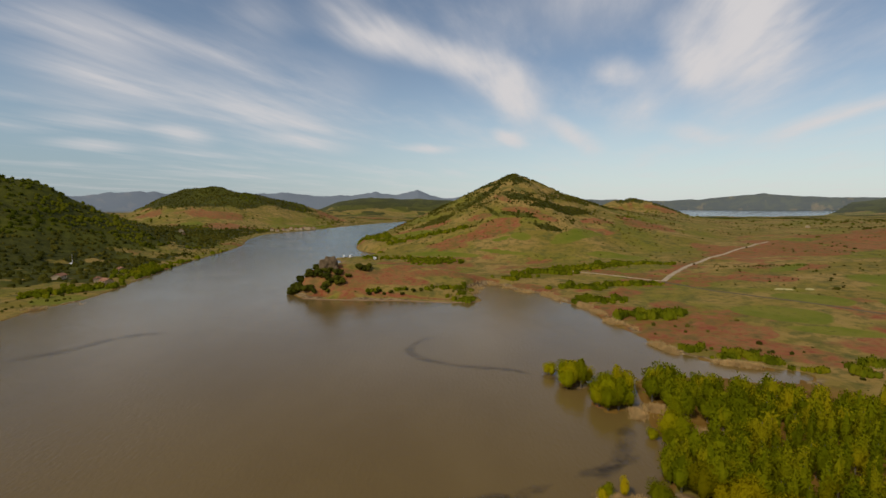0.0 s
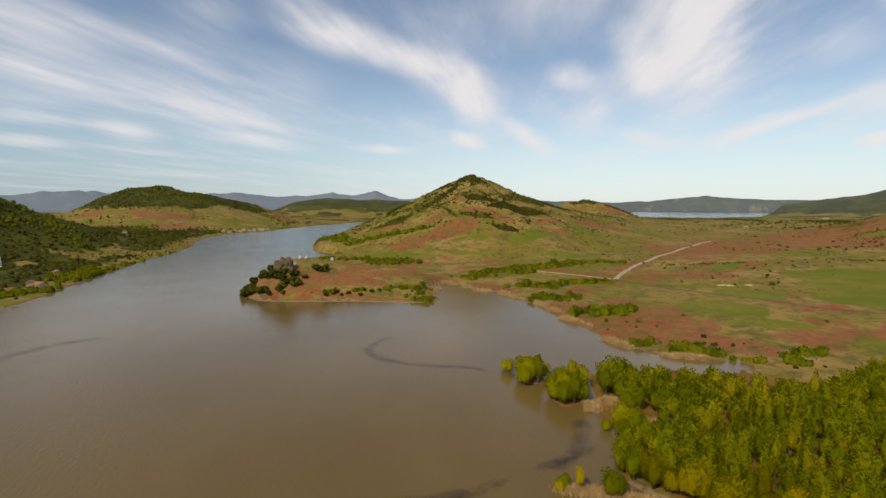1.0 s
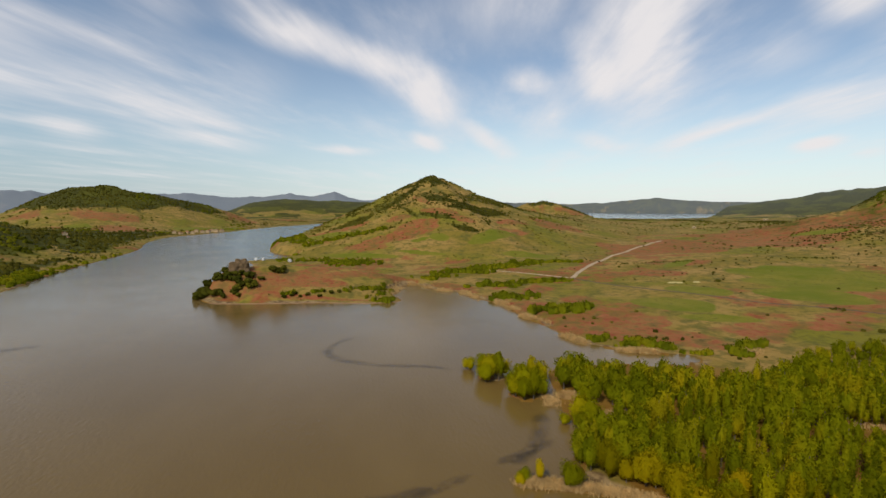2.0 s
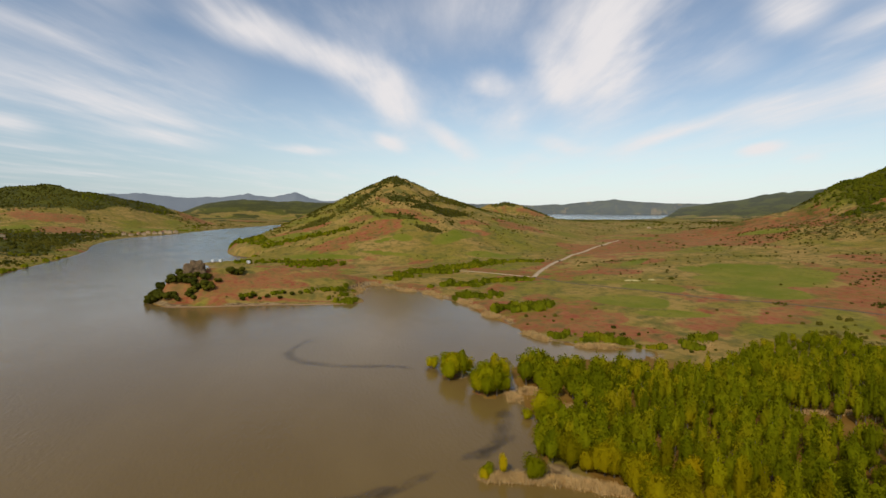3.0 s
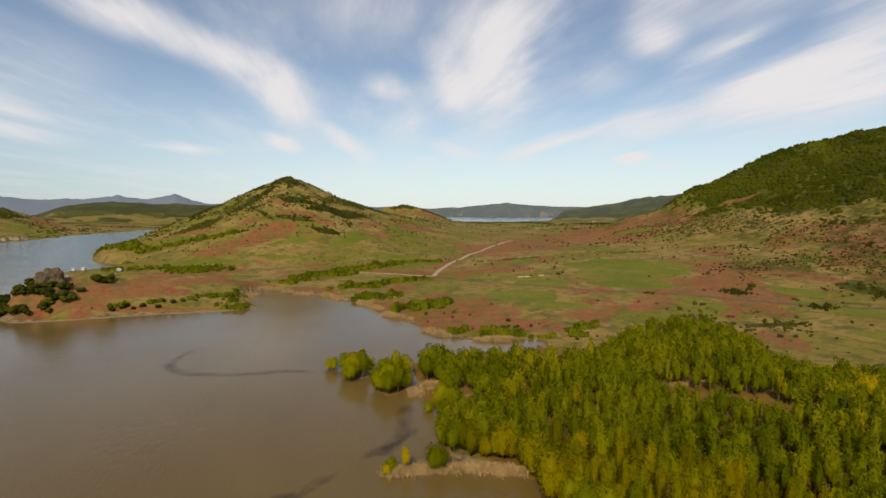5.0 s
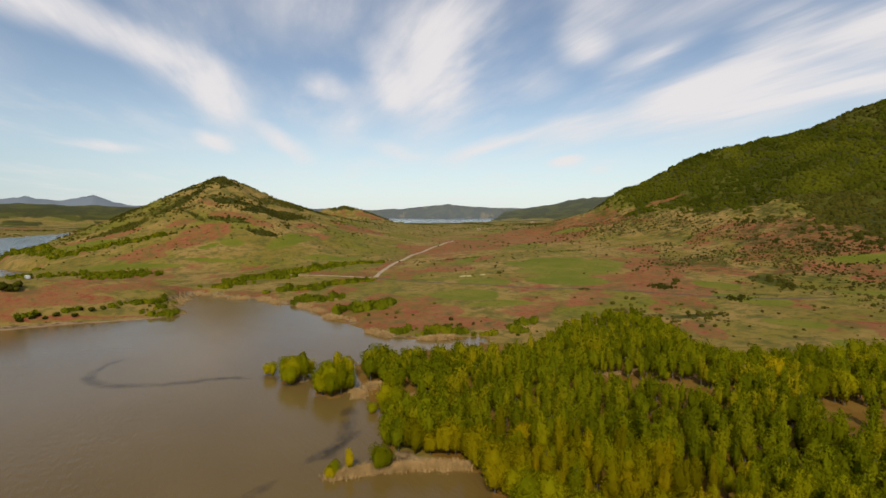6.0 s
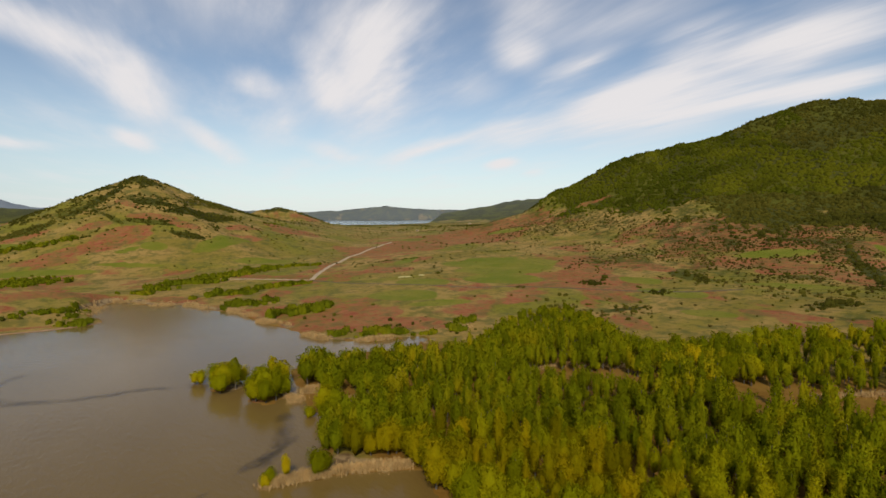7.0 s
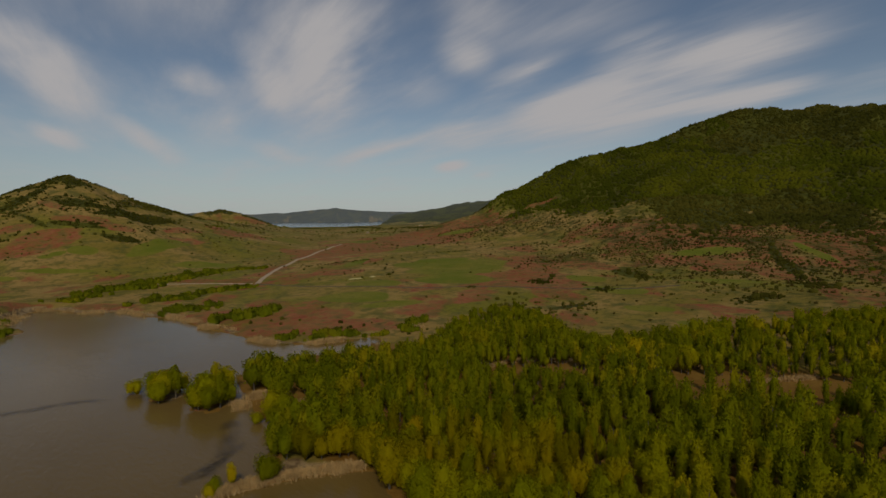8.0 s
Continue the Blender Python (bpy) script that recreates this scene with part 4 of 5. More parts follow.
def build_scrub():
    # woods on the hills
    x, y = sector(80000, 200, 1500, -46, 94, 5)
    ex, ey = sector(32000, 420, 980, 40, 94, 15)
    mx, my = sector(26000, 400, 780, -12, 26, 25)
    x, y = np.concatenate([mx, ex, x]), np.concatenate([my, ey, y])
    z, sd, h = terrain(x, y)
    red, wood, field, reed = cover(x, y, h, sd)
    keep = (sd > 4) & (rng.random(len(x)) < wood * 0.9) & (np.hypot(x, y) > 230)
    x, y = x[keep], y[keep]
    gaps = rng.random(len(x)) > 0.30 * smooth(0.55, 0.62, fbm(x * 0.5 + y * 0.3, y * 1.2 - x * 0.3, 55, 4, 87))
    x, y = x[gaps][:40000], y[gaps][:40000]
    rise = broad_ridge(EAST_HILL, 1.75, x, y) + (fbm(x * 0.7 + y * 0.4, y - x * 0.2, 130, 4, 79) - 0.5) * 110
    zone = smooth(30, 52, rise) * smooth(124, 90, rise)
    zone = np.maximum(zone, smooth(16, 34, ridge_height(WEST_HILL, 1.25, x, y)))
    bright = zone * 1.0 + (fbm(x * 0.8 + y * 0.5, (y - x * 0.5) * 1.3, 120, 4, 67) - 0.5) * 3.4 > 0.52
    size = rng.uniform(3.2, 7.0, len(x)) * np.where(np.hypot(x - 100, y - 600) < 240, 0.62, 1.0)
    thicket("hill_wood", x[bright], y[bright], size[bright], HILLWOOD, "fresh yellow-green wood covering the hill slopes", "woodland", TUFTS, 0.7)
    thicket("oak_scrub", x[~bright], y[~bright], size[~bright] * 0.85, SCRUB, "dark green oak scrub on the hill slopes", "woodland", TUFTS, 0.7)
    # bushes in the open land
    x, y = sector(32000, 130, 1000, -46, 94, 6)
    nx, ny = sector(13000, 180, 480, 50, 92, 16)
    x, y = np.concatenate([x, nx]), np.concatenate([y, ny])
    z, sd, h = terrain(x, y)
    red, wood, field, reed = cover(x, y, h, sd)
    chance = (0.05 + 0.85 * smooth(0.5, 0.64, fbm(x, y, 60, 4, 61) + 0.10 * smooth(8, 26, east_apron(x, y)))) * (1 - 0.9 * field) * 0.42
    chance = np.maximum(chance, 0.8 * smooth(8, 24, ridge_height(MAIN_HILL, 1.0, x, y)) * smooth(0.42, 0.60, fbm(x, y, 30, 4, 75)))
    chance = np.maximum(chance, 0.85 * (x < -185) * smooth(-0.1, 0.5, fbm(x, y, 50, 3, 65) - 0.25) * (y < 900))
    chance = np.maximum(chance, 0.95 * np.maximum(smooth(26, 36, east_apron(x, y)), 0.7 * smooth(260, 340, x) * smooth(260, 160, y)) * (1 - 0.9 * field) * smooth(0.42, 0.56, fbm(x, y, 40, 4, 63)))
    keep = (sd > 6) & (rng.random(len(x)) < chance) & ~inside(FOREST, x, y)
    x, y = x[keep], y[keep]
    size = rng.uniform(0.7, 1.6, len(x)) ** 2 * (1 + 0.3 * (np.hypot(x, y) > 500))
    dry = rng.random(len(x)) < 0.5 * (x > 120)
    thicket("heath_scrub", x[dry], y[dry], size[dry], HEATH, "scattered brown heath tufts on grass and red earth", "scrub", TUFTS, 0.7)
    thicket("scrub", x[~dry], y[~dry], size[~dry], SCRUB, "scattered low dark bushes on grass and red earth", "scrub", TUFTS, 0.75)
    # thicker scrub at the foot of the eastern hill
    x, y = sector(12000, 250, 620, 40, 93, 8)
    z, sd, h = terrain(x, y)
    red, wood, field, reed = cover(x, y, h, sd)
    rise = broad_ridge(EAST_HILL, 1.75, x, y)
    chance = np.maximum(0.6 * smooth(30, 42, east_apron(x, y)), smooth(3, 12, rise)) * smooth(0.42, 0.56, fbm(x * 0.6 + y * 0.3, y - x * 0.3, 34, 4, 69)) * (1 - 0.9 * field)
    keep = rng.random(len(x)) < chance
    x, y = x[keep], y[keep]
    size = rng.uniform(0.9, 1.7, len(x)) ** 2
    dry = rng.random(len(x)) < 0.62
    thicket("heath_scrub", x[dry], y[dry], size[dry], HEATH, "brown heath scrub at the foot of the hill", "scrub", TUFTS, 0.65)
    thicket("oak_scrub", x[~dry], y[~dry], size[~dry] * 1.1, SCRUB, "dark scrub thinning out onto the plain", "scrub", TUFTS, 0.65)
    # hedges
    for rows, mat, label in ((BAY_HEDGES + SHORE_BUSHES + HILL_FOOT + WEST_BANK, BUSH, "bright green bushes lining ditches and the lake shore"),
                             (DARK_HEDGES, SCRUB, "dark green hedge bushes on the grassland")):
        xs, ys, ss = [], [], []
        for ax, ay, bx, by, half, count, size in rows:
            count = int(count * (2.2 if mat is BUSH else 1.2))
            u = rng.uniform(-0.06, 1.06, count)
            xs.append(ax + (bx - ax) * u + rng.normal(0, half * 0.75, count))
            ys.append(ay + (by - ay) * u + rng.normal(0, half * 0.75, count))
            ss.append(rng.uniform(0.35, 1.25, count) * size * (1.0 if mat is BUSH else 0.6))
        x, y, s = np.concatenate(xs), np.concatenate(ys), np.concatenate(ss)
        keep = (ground(x, y) > 0.1) & (fbm(x, y, 17, 3, 97) > 0.42)
        thicket("hedge", x[keep], y[keep], s[keep], mat, label, "bushes", CLUMPS, 1.0)



build_scrub()


# ------------------------------------------------------------------ reeds
def build_reeds():
    """Dry reed beds: upright blades in tufts along the water's edge."""
    bay = [([(15, 267), (20, 282), (30, 298), (40, 282)], 3.2, 420), ([(44, 274), (56, 264), (60, 246)], 3.0, 330), ([(62, 240), (70, 230), (72, 214)], 3.2, 420),
            ([(70, 204), (75, 186)], 2.2, 260), ([(75, 168), (78, 157)], 1.8, 240), ([(86, 148), (98, 141)], 1.6, 300), ([(112, 139), (128, 136)], 1.8, 300)]
    wood_edge = [([(27, 77.3), (32, 76), (38, 73.6), (44, 70.5), (49, 67)], 1.1, 900), ([(46, 113), (47, 110), (45, 108.5)], 1.3, 340), ([(50, 113), (58, 111)], 1.8, 420),
            ([(56, 99), (61, 94)], 1.9, 380), ([(50, 97), (55, 96)], 1.2, 260), ([(100, 86), (118, 82), (128, 68)], 0.9, 300), ([(138, 28), (147, 22), (156, 14)], 1.0, 240),
            ([(-184, 238), (-198, 224)], 2.4, 160)]
    verts, n = [], 0
    for line, half, count in bay + wood_edge:
        s = rng.uniform(0, len(line) - 1, count)
        k = np.arange(len(line))
        x = np.interp(s, k, [q[0] for q in line]) + rng.normal(0, half * 0.5, count)
        y = np.interp(s, k, [q[1] for q in line]) + rng.normal(0, half * 0.5, count)
        z = np.maximum(ground(x, y), -0.25)
        clump = fbm(x, y, 9, 2, 93)
        for i in range(count):
            if clump[i] < 0.47 and half > 1.5:
                continue
            for _ in range(9):
                a, h = rng.uniform(0, math.pi), rng.uniform(0.35, 1.05) * (1.0 if half < 1.5 else 1.6)
                w = rng.uniform(0.03, 0.08)
                cx, cy = x[i] + rng.normal(0, 0.5), y[i] + rng.normal(0, 0.5)
                dx, dy = math.cos(a) * w, math.sin(a) * w
                lx, ly = rng.normal(0, 0.22), rng.normal(0, 0.22)
                verts += [(cx - dx, cy - dy, z[i] - 0.1), (cx + dx, cy + dy, z[i] - 0.1), (cx + lx + dx * 0.5, cy + ly + dy * 0.5, z[i] + h), (cx + lx - dx * 0.5, cy + ly - dy * 0.5, z[i] + h)]
                n += 1
    me = mesh_from("reed_bed", np.array(verts), np.arange(n * 4).reshape(n, 4), REED)
    tagged(new("reed_bed", me), "pale dry reeds standing along the water's edge", "reeds", kind="stuff")


build_reeds()

# ------------------------------------------------------------------ tracks
GRAVEL = plain("gravel", (0.50, 0.37, 0.23), 0.22, 0.5, 0.95, 0.1)
TRACK = plain("worn_track", (0.15, 0.115, 0.065), 0.25, 0.4, 0.95, 0.1)
SAND = plain("sand", (0.33, 0.205, 0.11), 0.22, 0.4, 0.95, 0.1)


def ribbon(name, line, half, mat, label, lift=0.22, wobble=0.4):
    """A strip laid over the land, a little above it."""
    pts = []
    for (ax, ay), (bx, by) in zip(line[:-1], line[1:]):
        steps = max(2, int(math.hypot(bx - ax, by - ay) / 3))
        pts += [(ax + (bx - ax) * k / steps, ay + (by - ay) * k / steps) for k in range(steps)]
    p = np.array(pts + [line[-1]])
    for _ in range(6):
        p[1:-1] = (p[:-2] + 2 * p[1:-1] + p[2:]) / 4
    t = np.gradient(p, axis=0)
    t /= np.linalg.norm(t, axis=1)[:, None]
    side = np.stack([t[:, 1], -t[:, 0]], 1)
    rows = []
    for k, o in enumerate((-1.0, -0.5, 0.0, 0.5, 1.0)):
        w = half * o + (fbm(p[:, 0], p[:, 1], 9, 2, 80 + k) - 0.5) * wobble * half
        q = p + side * w[:, None]
        rows.append(np.column_stack([q, ground(q[:, 0], q[:, 1]) + (lift if abs(o) < 0.9 else 0.02)]))
    v = np.stack(rows, 1)
    idx = np.arange(v.shape[0] * 5).reshape(-1, 5)
    f = np.stack([idx[:-1, :-1], idx[:-1, 1:], idx[1:, 1:], idx[1:, :-1]], -1).reshape(-1, 4)[:, ::-1]
    return tagged(new(name, mesh_from(name, v.reshape(-1, 3), f, mat, True)), label, "track", kind="structure")


ribbon("road", [(132, 285), (145, 304), (174, 340), (225, 388), (274, 434), (327, 483)], 1.6, GRAVEL, "pale gravel road climbing across the grassland")
ribbon("road", [(89, 336), (106, 317), (122, 299), (131, 288)], 0.7, GRAVEL, "narrow pale track joining the gravel road")
ribbon("road", [(131, 284), (149, 247), (175, 207), (201, 179), (220, 153), (238, 120), (270, 85)], 1.1, TRACK, "dark worn track through the meadow", 0.16)


def shore_line(points, half, label):
    return ribbon("pavement", points, half, SAND, label, 0.18, 0.9)


shore_line([(-89, 270), (-86, 262), (-77, 253.5), (-55, 249.5), (-25, 247.5), (-1, 242.5), (13, 240.8), (21, 246)], 0.55, "narrow strip of pale sand at the cape's foot")

# ------------------------------------------------------------------ floating weed
def weed_material():
    m = bpy.data.materials.new("floating_weed")
    m.use_nodes = True
    add, link = nodes_of(m.node_tree)
    pos = add("ShaderNodeNewGeometry").outputs["Position"]
    big, fine = noise_node(add, link, 0.25, 4, 0.6, pos), noise_node(add, link, 1.3, 4, 0.65, pos)
    a = add("ShaderNodeAttribute")
    a.attribute_name = "edge"
    f = maths(add, link, "ADD", maths(add, link, "MULTIPLY", big.outputs[0], 0.5), maths(add, link, "MULTIPLY", fine.outputs[0], 0.5))
    f = maths(add, link, "MULTIPLY", step(add, link, f, 0.39, 0.58), a.outputs["Fac"])
    d = add("ShaderNodeBsdfPrincipled")
    d.inputs["Roughness"].default_value = 0.35
    link(blend(add, link, fine.outputs[0], (0.030, 0.026, 0.022), (0.070, 0.055, 0.042)), d.inputs["Base Color"])
    clear = add("ShaderNodeBsdfTransparent")
    mix = add("ShaderNodeMixShader")
    link(maths(add, link, "MULTIPLY", f, 0.36), mix.inputs[0])
    link(clear.outputs[0], mix.inputs[1])
    link(d.outputs[0], mix.inputs[2])
    out = add("ShaderNodeOutputMaterial")
    link(mix.outputs[0], out.inputs[0])
    return m


WEED = weed_material()


def weed(line, half, label):
    k = np.arange(len(line))
    s = np.linspace(0, len(line) - 1, len(line) * 10)
    p = np.stack([np.interp(s, k, [q[0] for q in line]), np.interp(s, k, [q[1] for q in line])], 1)
    for _ in range(10):
        p[1:-1] = (p[:-2] + 2 * p[1:-1] + p[2:]) / 4
    t = np.gradient(p, axis=0)
    t /= np.linalg.norm(t, axis=1)[:, None] + 1e-9
    side = np.stack([t[:, 1], -t[:, 0]], 1)
    taper = np.clip(np.minimum(np.arange(len(p)), np.arange(len(p))[::-1]) / 5.0, 0.15, 1)
    width = half * taper * (0.6 + 0.8 * fbm(p[:, 0], p[:, 1], 8, 2, 91))
    offs = np.array([-1, -0.5, 0, 0.5, 1.0])
    v = p[:, None, :] + side[:, None, :] * (width[:, None] * offs)[:, :, None]
    v = np.concatenate([v, np.full(v.shape[:2] + (1,), 0.012)], 2)
    idx = np.arange(len(p) * 5).reshape(-1, 5)
    f = np.stack([idx[:-1, :-1], idx[:-1, 1:], idx[1:, 1:], idx[1:, :-1]], -1).reshape(-1, 4)[:, ::-1]
    me = mesh_from("weed_drift", v.reshape(-1, 3), f, WEED, True)
    fade = np.tile([0.0, 0.8, 1.0, 0.8, 0.0], len(p)) * np.repeat(np.clip(taper * 1.1, 0, 1), 5)
    me.attributes.new("edge", "FLOAT", "POINT").data.foreach_set("value", fade.astype(np.float32))
    return tagged(new("weed_drift", me), label, "weed", kind="stuff")


weed([(-2, 180), (-9, 173), (-12.5, 161), (-7, 152), (4, 145.5), (14, 143), (20, 142), (27, 137)], 2.0, "dark curved line of weed drifting on the brown lake")
weed([(29, 140), (34, 132), (37, 124)], 3.0, "dark weed drifting beside the flooded trees")
weed([(2, 72), (10, 77), (20, 82)], 1.5, "dark weed drifting in the shallows off the wood")
weed([(24, 84), (31, 87), (40, 92)], 1.9, "dark weed drifting in the shallows off the wood")
weed([(-8, 76), (4, 76), (12, 79)], 2.0, "dark weed drifting in the shallows off the wood")
weed([(-142, 150), (-131, 160), (-122, 180), (-108, 186)], 3.0, "faint dark weed drifting far out on the lake")
weed([(27, 83), (33, 88), (38, 96), (42, 106)], 2.2, "dark weed drifting in the shallows off the wood")


# ------------------------------------------------------------------ the cape's rock and bushes
ROCK = plain("lichen_rock", (0.165, 0.110, 0.058), 0.4, 0.35, 0.95, 0.1, 0.3)
DARK_LEAF = foliage("dark_leaves", (0.060, 0.068, 0.010), (0.105, 0.110, 0.013), (0.150, 0.148, 0.016), (0.210, 0.190, 0.020), True, 0.05)


def build_rock(x, y, width, depth, height):
    bm = bmesh.new()
    bmesh.ops.create_icosphere(bm, subdivisions=5, radius=1.0)
    for v in bm.verts:
        d = v.co.normalized()
        m = max(abs(d.x), abs(d.y), abs(d.z) * 0.95)
        blocky = d * (0.45 / m + 0.55)
        c = noise.noise(d * 1.7) * 0.16 + noise.noise(d * 4.1) * 0.09 + noise.noise(d * 10.0) * 0.05
        ledge = 0.05 * math.sin(d.z * 14 + noise.noise(d * 2.0) * 3)
        q = blocky * (1 + c + ledge)
        v.co = (q.x * width / 2 * (1.05 - 0.10 * max(q.z, 0)), q.y * depth / 2 * (1.05 - 0.10 * max(q.z, 0)), q.z * height)
    for f in bm.faces:
        f.smooth = False
    me = bpy.data.meshes.new("rock_outcrop")
    bm.to_mesh(me)
    bm.free()
    me.materials.append(ROCK)
    ob = new("rock_outcrop", me)
    ob.matrix_basis = pose(x, y, float(ground(x, y)) - 0.6, 0, 0, 12)
    tagged(ob, "brown weathered rock outcrop crowning the red cape", "rock")


build_rock(-67, 280, 11.0, 9.0, 6.6)

BUSH_MESH = []
for k in range(4):
    r = np.random.default_rng(500 + k)
    pieces, spots, outs = [], [], []
    for _ in range(9):
        c = np.array([r.uniform(-0.32, 0.32), r.uniform(-0.32, 0.32), r.uniform(0.14, 0.46)])
        radii = np.full(3, r.uniform(0.15, 0.24))
        pieces.append(lobe(r, c, radii, ICO_FINE, 0.13))
        d = r.normal(size=(48, 3))
        d /= np.linalg.norm(d, axis=1)[:, None]
        spots.append(c + d * radii)
        outs.append(d)
    pieces.append(leaf_tips(np.concatenate(spots), np.concatenate(outs), 0.06, r))
    BUSH_MESH.append(leafy("crown", merge(pieces), DARK_LEAF))
STEM = mesh_from("stem", *tube((0, 0, -0.1), (0.02, 0.01, 0.4), 0.05, 0.02, 6), BARK, True)


def shrub(x, y, size, label, tall=0.85):
    root = new("shrub")
    size = size * rng.uniform(1.0, 1.3)
    root.matrix_basis = Matrix.LocRotScale((x, y, float(ground(x, y))), Euler((0, 0, rng.uniform(0, 6.28))), (size, size, size * tall))
    part("stem", STEM, BARK, root)
    part("crown", BUSH_MESH[int(rng.integers(4))], DARK_LEAF, root)
    tagged(root, label, "shrub", "shrubs on the cape")


CAPE_SHRUBS = [(-88, 278), (-88, 284), (-85, 285), (-77, 265), (-86, 279), (-79, 276), (-77, 276), (-75, 276), (-72, 275), (-71, 277), (-71, 273), (-68, 276), (-66, 276),
               (-65, 269), (-63, 266), (-65, 264), (-66, 263), (-63, 259), (-60, 266), (-58, 264), (-56, 266), (-61, 273), (-59, 275), (-82, 272), (-75, 266), (-72, 263),
               (-83, 280), (-80, 282), (-81, 268), (-68, 271), (-86, 272), (-74, 281), (-54, 272), (-49, 281), (-46, 282), (-44, 285), (-84, 266)]
FRONT_SHRUBS = [(-36, 257), (-32, 256), (-28, 257), (-40, 256), (-22, 255), (-16, 259), (-12, 260), (-35, 259), (-20, 260)]
for x, y, size in [(*at, (4.6, 5.6, 3.8, 6.0, 4.8)[k % 5]) for k, at in enumerate(CAPE_SHRUBS)] + [(*at, 2.6) for at in FRONT_SHRUBS]:
    shrub(x, y, size, "dark evergreen shrub on the red slope of the cape")

# ------------------------------------------------------------------ buildings
PLASTER = plain("plaster", (0.60, 0.45, 0.27), 0.12, 0.4, 0.9, 0.1, 0.0, 0.15)
TILES = plain("roof_tiles", (0.42, 0.20, 0.11), 0.25, 0.8, 0.9, 0.1, 0.0, 0.3)
WHITE = plain("white_paint", (0.78, 0.77, 0.74), 0.08, 0.6, 0.5, 0.4)
GLASS_DARK = plain("dark_glass", (0.03, 0.035, 0.04), 0.2, 1.0, 0.15, 0.5)
SHUTTER = plain("shutter", (0.20, 0.12, 0.07), 0.2, 2.0, 0.8, 0.2)
RUBBER = plain("rubber", (0.025, 0.025, 0.025), 0.2, 3.0, 0.8, 0.2)


def box(bm, x0, x1, y0, y1, z0, z1, bevel=0.0):
    m = Matrix.Translation(((x0 + x1) / 2, (y0 + y1) / 2, (z0 + z1) / 2)) @ Matrix.Diagonal((x1 - x0, y1 - y0, z1 - z0, 1))
    g = bmesh.ops.create_cube(bm, size=1.0, matrix=m)
    if bevel:
        edges = {e for v in g["verts"] for e in v.link_edges}
        bmesh.ops.bevel(bm, geom=list(edges), offset=bevel, segments=2, affect="EDGES")
    return bm


def house(x, y, w, d, h, heading, label, roof_mat=None, wall_mat=None, group="village houses"):
    root = new("house")
    root.matrix_basis = pose(x, y, float(ground(x, y)) - 0.15, 0, 0, -heading)
    part("wall", box(bmesh.new(), -w / 2, w / 2, -d / 2, d / 2, -1.0, h, 0.04), wall_mat or PLASTER, root)
    bm = bmesh.new()
    rise, over = d * 0.24, 0.35
    prof = [(-d / 2 - over, h - 0.12), (0, h + rise), (d / 2 + over, h - 0.12), (d / 2 + over, h + 0.12), (0, h + rise + 0.25), (-d / 2 - over, h + 0.12)]
    ends = [[bm.verts.new((sx * (w / 2 + over), py, pz)) for py, pz in prof] for sx in (-1, 1)]
    for k in range(6):
        bm.faces.new((ends[0][k], ends[0][(k + 1) % 6], ends[1][(k + 1) % 6], ends[1][k]))
    bm.faces.new(ends[0][::-1])
    bm.faces.new(ends[1])
    bmesh.ops.recalc_face_normals(bm, faces=bm.faces)
    part("roof", bm, roof_mat or TILES, root)
    for sx in (-1, 1):
        gable = bmesh.new()
        a = [gable.verts.new((sx * (w / 2 - o), py, pz)) for o in (0.0, 0.3) for py, pz in ((-d / 2, h - 0.05), (d / 2, h - 0.05), (0, h + rise - 0.02))]
        for tri in ((0, 1, 2), (5, 4, 3), (0, 3, 4, 1), (1, 4, 5, 2), (2, 5, 3, 0)):
            gable.faces.new([a[t] for t in tri])
        bmesh.ops.recalc_face_normals(gable, faces=gable.faces)
        part("gable", gable, wall_mat or PLASTER, root)
    n = max(2, int(w / 3))
    for k in range(n):
        wx = -w / 2 + w * (k + 0.5) / n
        for side in (-1, 1):
            if side < 0 and k == n // 2:
                part("door", box(bmesh.new(), wx - 0.5, wx + 0.5, side * d / 2 - 0.06, side * d / 2 + 0.06, 0.1, 2.15), SHUTTER, root)
            else:
                part("window", box(bmesh.new(), wx - 0.45, wx + 0.45, side * d / 2 - 0.05, side * d / 2 + 0.05, 0.95, 2.15), GLASS_DARK, root)
    return tagged(root, label, "house", group)


for x, y, w, d, h, heading in [(-318, 893, 13, 8, 4.5, 70), (-304, 882, 9, 7, 4, 60), (-291, 900, 12, 8, 5.0, 75), (-296, 936, 10, 8, 5.5, 80), (-283, 928, 14, 8, 5.0, 65),
                               (-275, 934, 10, 8, 6.0, 100), (-278, 966, 12, 8, 5.5, 70), (-268, 958, 14, 9, 6.5, 80), (-262, 972, 10, 8, 5.5, 60), (-300, 905, 8, 7, 4, 40)]:
    house(x, y, w * 0.8, d * 0.8, h * 0.72, heading, "small ochre lakeside house with a tiled roof")
house(-213, 301, 7, 5, 2.4, 30, "low reddish lakeside building among bushes", group="shore houses")
house(-222, 306, 6, 4, 2.3, 60, "low reddish lakeside building among bushes", group="shore houses")
house(-236, 350, 7, 5, 2.5, 45, "low cream house among trees by the shore", group="shore houses")
house(-249, 309, 8, 5, 2.4, 75, "low cream house beside a green field", group="shore houses")
house(-431, 791, 10, 7, 3.6, 60, "pale house on the wooded slope", group="shore houses")
house(-380, 700, 9, 6, 3.4, 70, "pale house on the wooded slope", group="shore houses")
house(541, 712, 4.5, 3.5, 1.8, 60, "small pale farm building alone on the plain", PLASTER, PLASTER, "farm buildings")
house(1165, 1229, 12, 6, 2.2, 50, "low pale farm building far across the plain", PLASTER, PLASTER, "farm buildings")


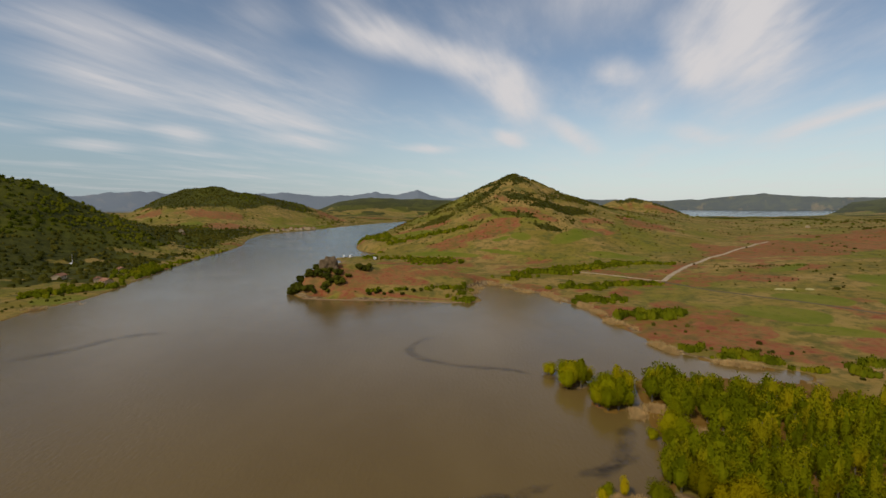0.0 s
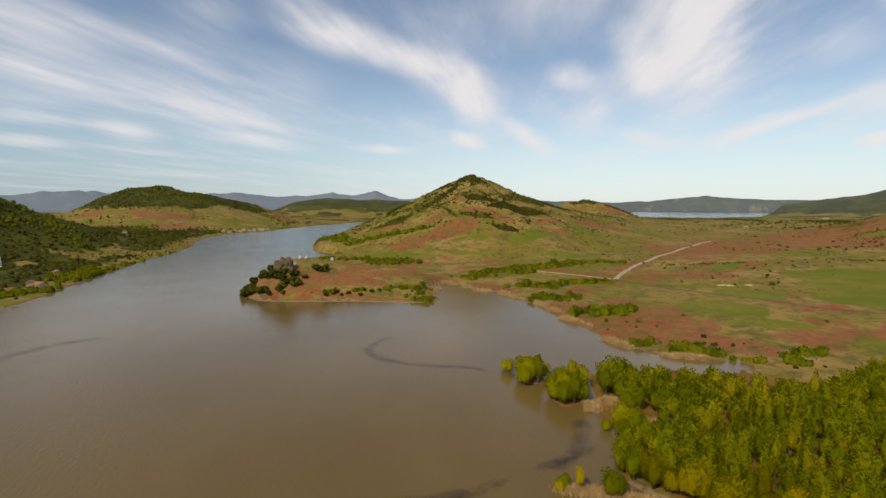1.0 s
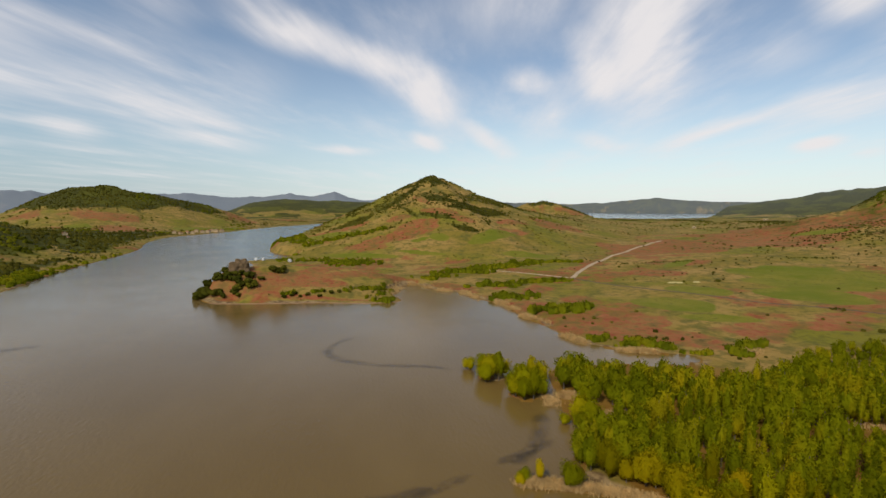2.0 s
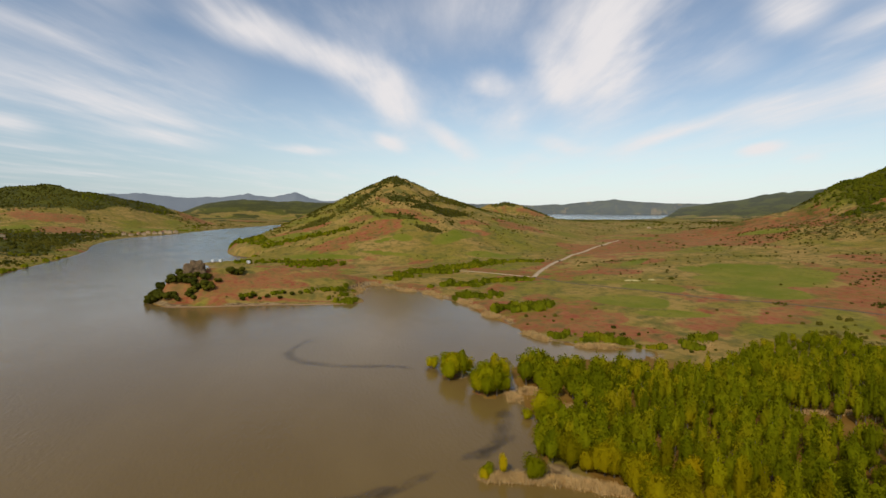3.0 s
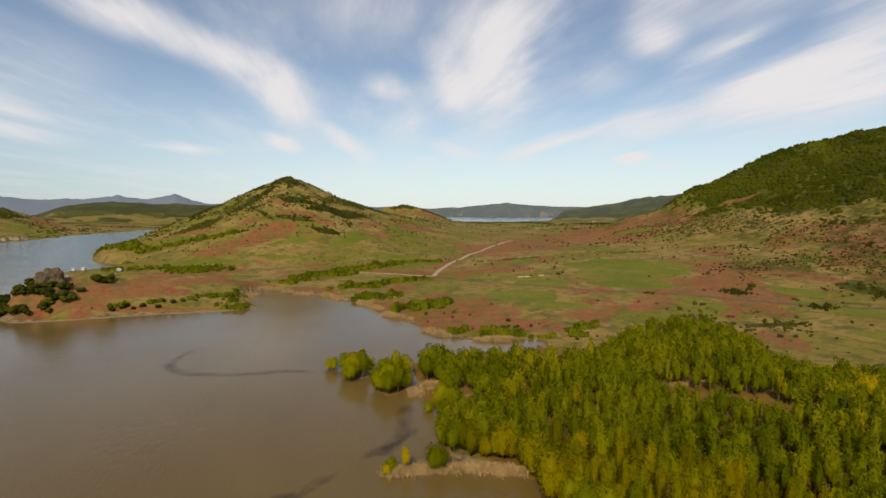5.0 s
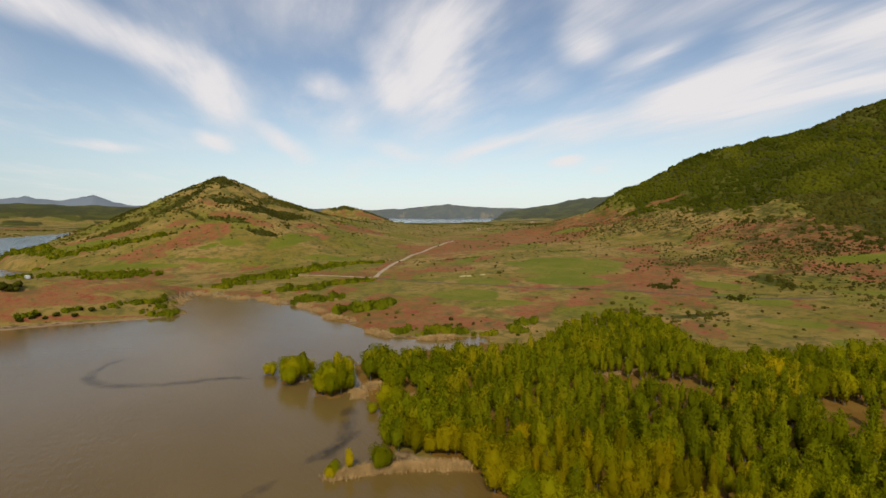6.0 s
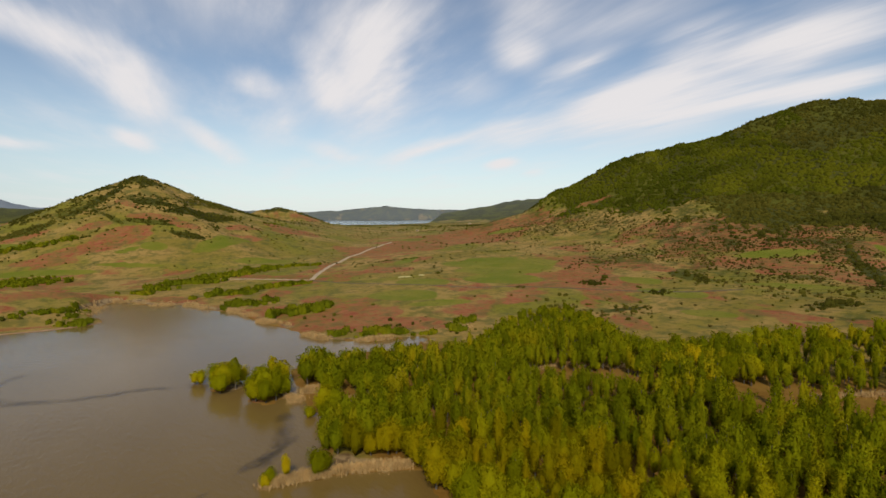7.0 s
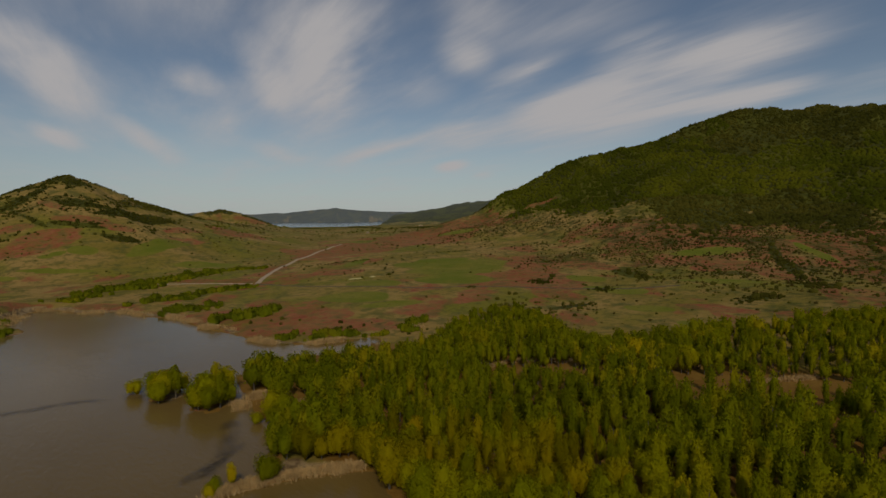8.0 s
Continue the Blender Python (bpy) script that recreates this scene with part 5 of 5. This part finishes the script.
def caravan(x, y, heading, label):
    root = new("caravan")
    root.matrix_basis = pose(x, y, max(float(ground(x, y)), 0.05), 0, 0, -heading)
    part("body", box(bmesh.new(), -2.6, 2.6, -1.1, 1.1, 0.45, 2.6, 0.28), WHITE, root)
    for sy in (-1, 1):
        part("window", box(bmesh.new(), -1.6, 0.2, sy * 1.1 - 0.02, sy * 1.1 + 0.02, 1.5, 2.1), GLASS_DARK, root)
        bm = bmesh.new()
        bmesh.ops.create_cone(bm, cap_ends=True, segments=20, radius1=0.34, radius2=0.34, depth=0.2, matrix=pose(0.1, sy * 1.0, 0.34, 90))
        part("wheel", bm, RUBBER, root)
    part("door", box(bmesh.new(), 0.9, 1.6, -1.13, -1.08, 0.6, 2.3), GLASS_DARK, root)
    part("tow_bar", box(bmesh.new(), 2.6, 3.6, -0.06, 0.06, 0.5, 0.6), RUBBER, root)
    return tagged(root, label, "caravan", "caravans at the camp")


for x, y, heading in [(-93, 448, 80), (-86, 446, 95), (-60, 420, 70)]:
    caravan(x, y, heading, "white caravan parked on the grass by the lake")


def mast(x, y):
    root = new("mast")
    root.matrix_basis = pose(x, y, float(ground(x, y)))
    bm = bmesh.new()
    bmesh.ops.create_cone(bm, cap_ends=True, segments=12, radius1=0.22, radius2=0.12, depth=7.0, matrix=pose(0, 0, 3.8))
    part("pole", bm, WHITE, root)
    part("base", box(bmesh.new(), -1.4, 1.4, -1.4, 1.4, -0.3, 0.9, 0.1), WHITE, root)
    bm = bmesh.new()
    bmesh.ops.create_cone(bm, cap_ends=True, segments=12, radius1=0.3, radius2=0.3, depth=0.4, matrix=pose(0, 0, 7.2))
    part("head", bm, WHITE, root)
    tagged(root, "white mast on a square base among trees", "mast")


mast(-292, 376)
STRAW = plain("straw", (0.52, 0.43, 0.18), 0.2, 1.0, 0.95, 0.1)


def straw_heap(x, y, length, heading):
    bm = bmesh.new()
    bmesh.ops.create_icosphere(bm, subdivisions=3, radius=1.0)
    for v in bm.verts:
        k = 1 + noise.noise(v.co * 2.3) * 0.22
        v.co = (v.co.x * length / 2 * k, v.co.y * 1.5 * k, max(v.co.z, -0.2) * 0.7 * k)
    me = bpy.data.meshes.new("straw_heap")
    bm.to_mesh(me)
    bm.free()
    me.materials.append(STRAW)
    ob = new("straw_heap", me)
    ob.matrix_basis = pose(x, y, float(ground(x, y)), 0, 0, -heading + 90)
    tagged(ob, "long low heap of pale straw on the meadow", "straw", "straw heaps")


straw_heap(180, 250, 9, 110)
straw_heap(191, 247, 4, 110)
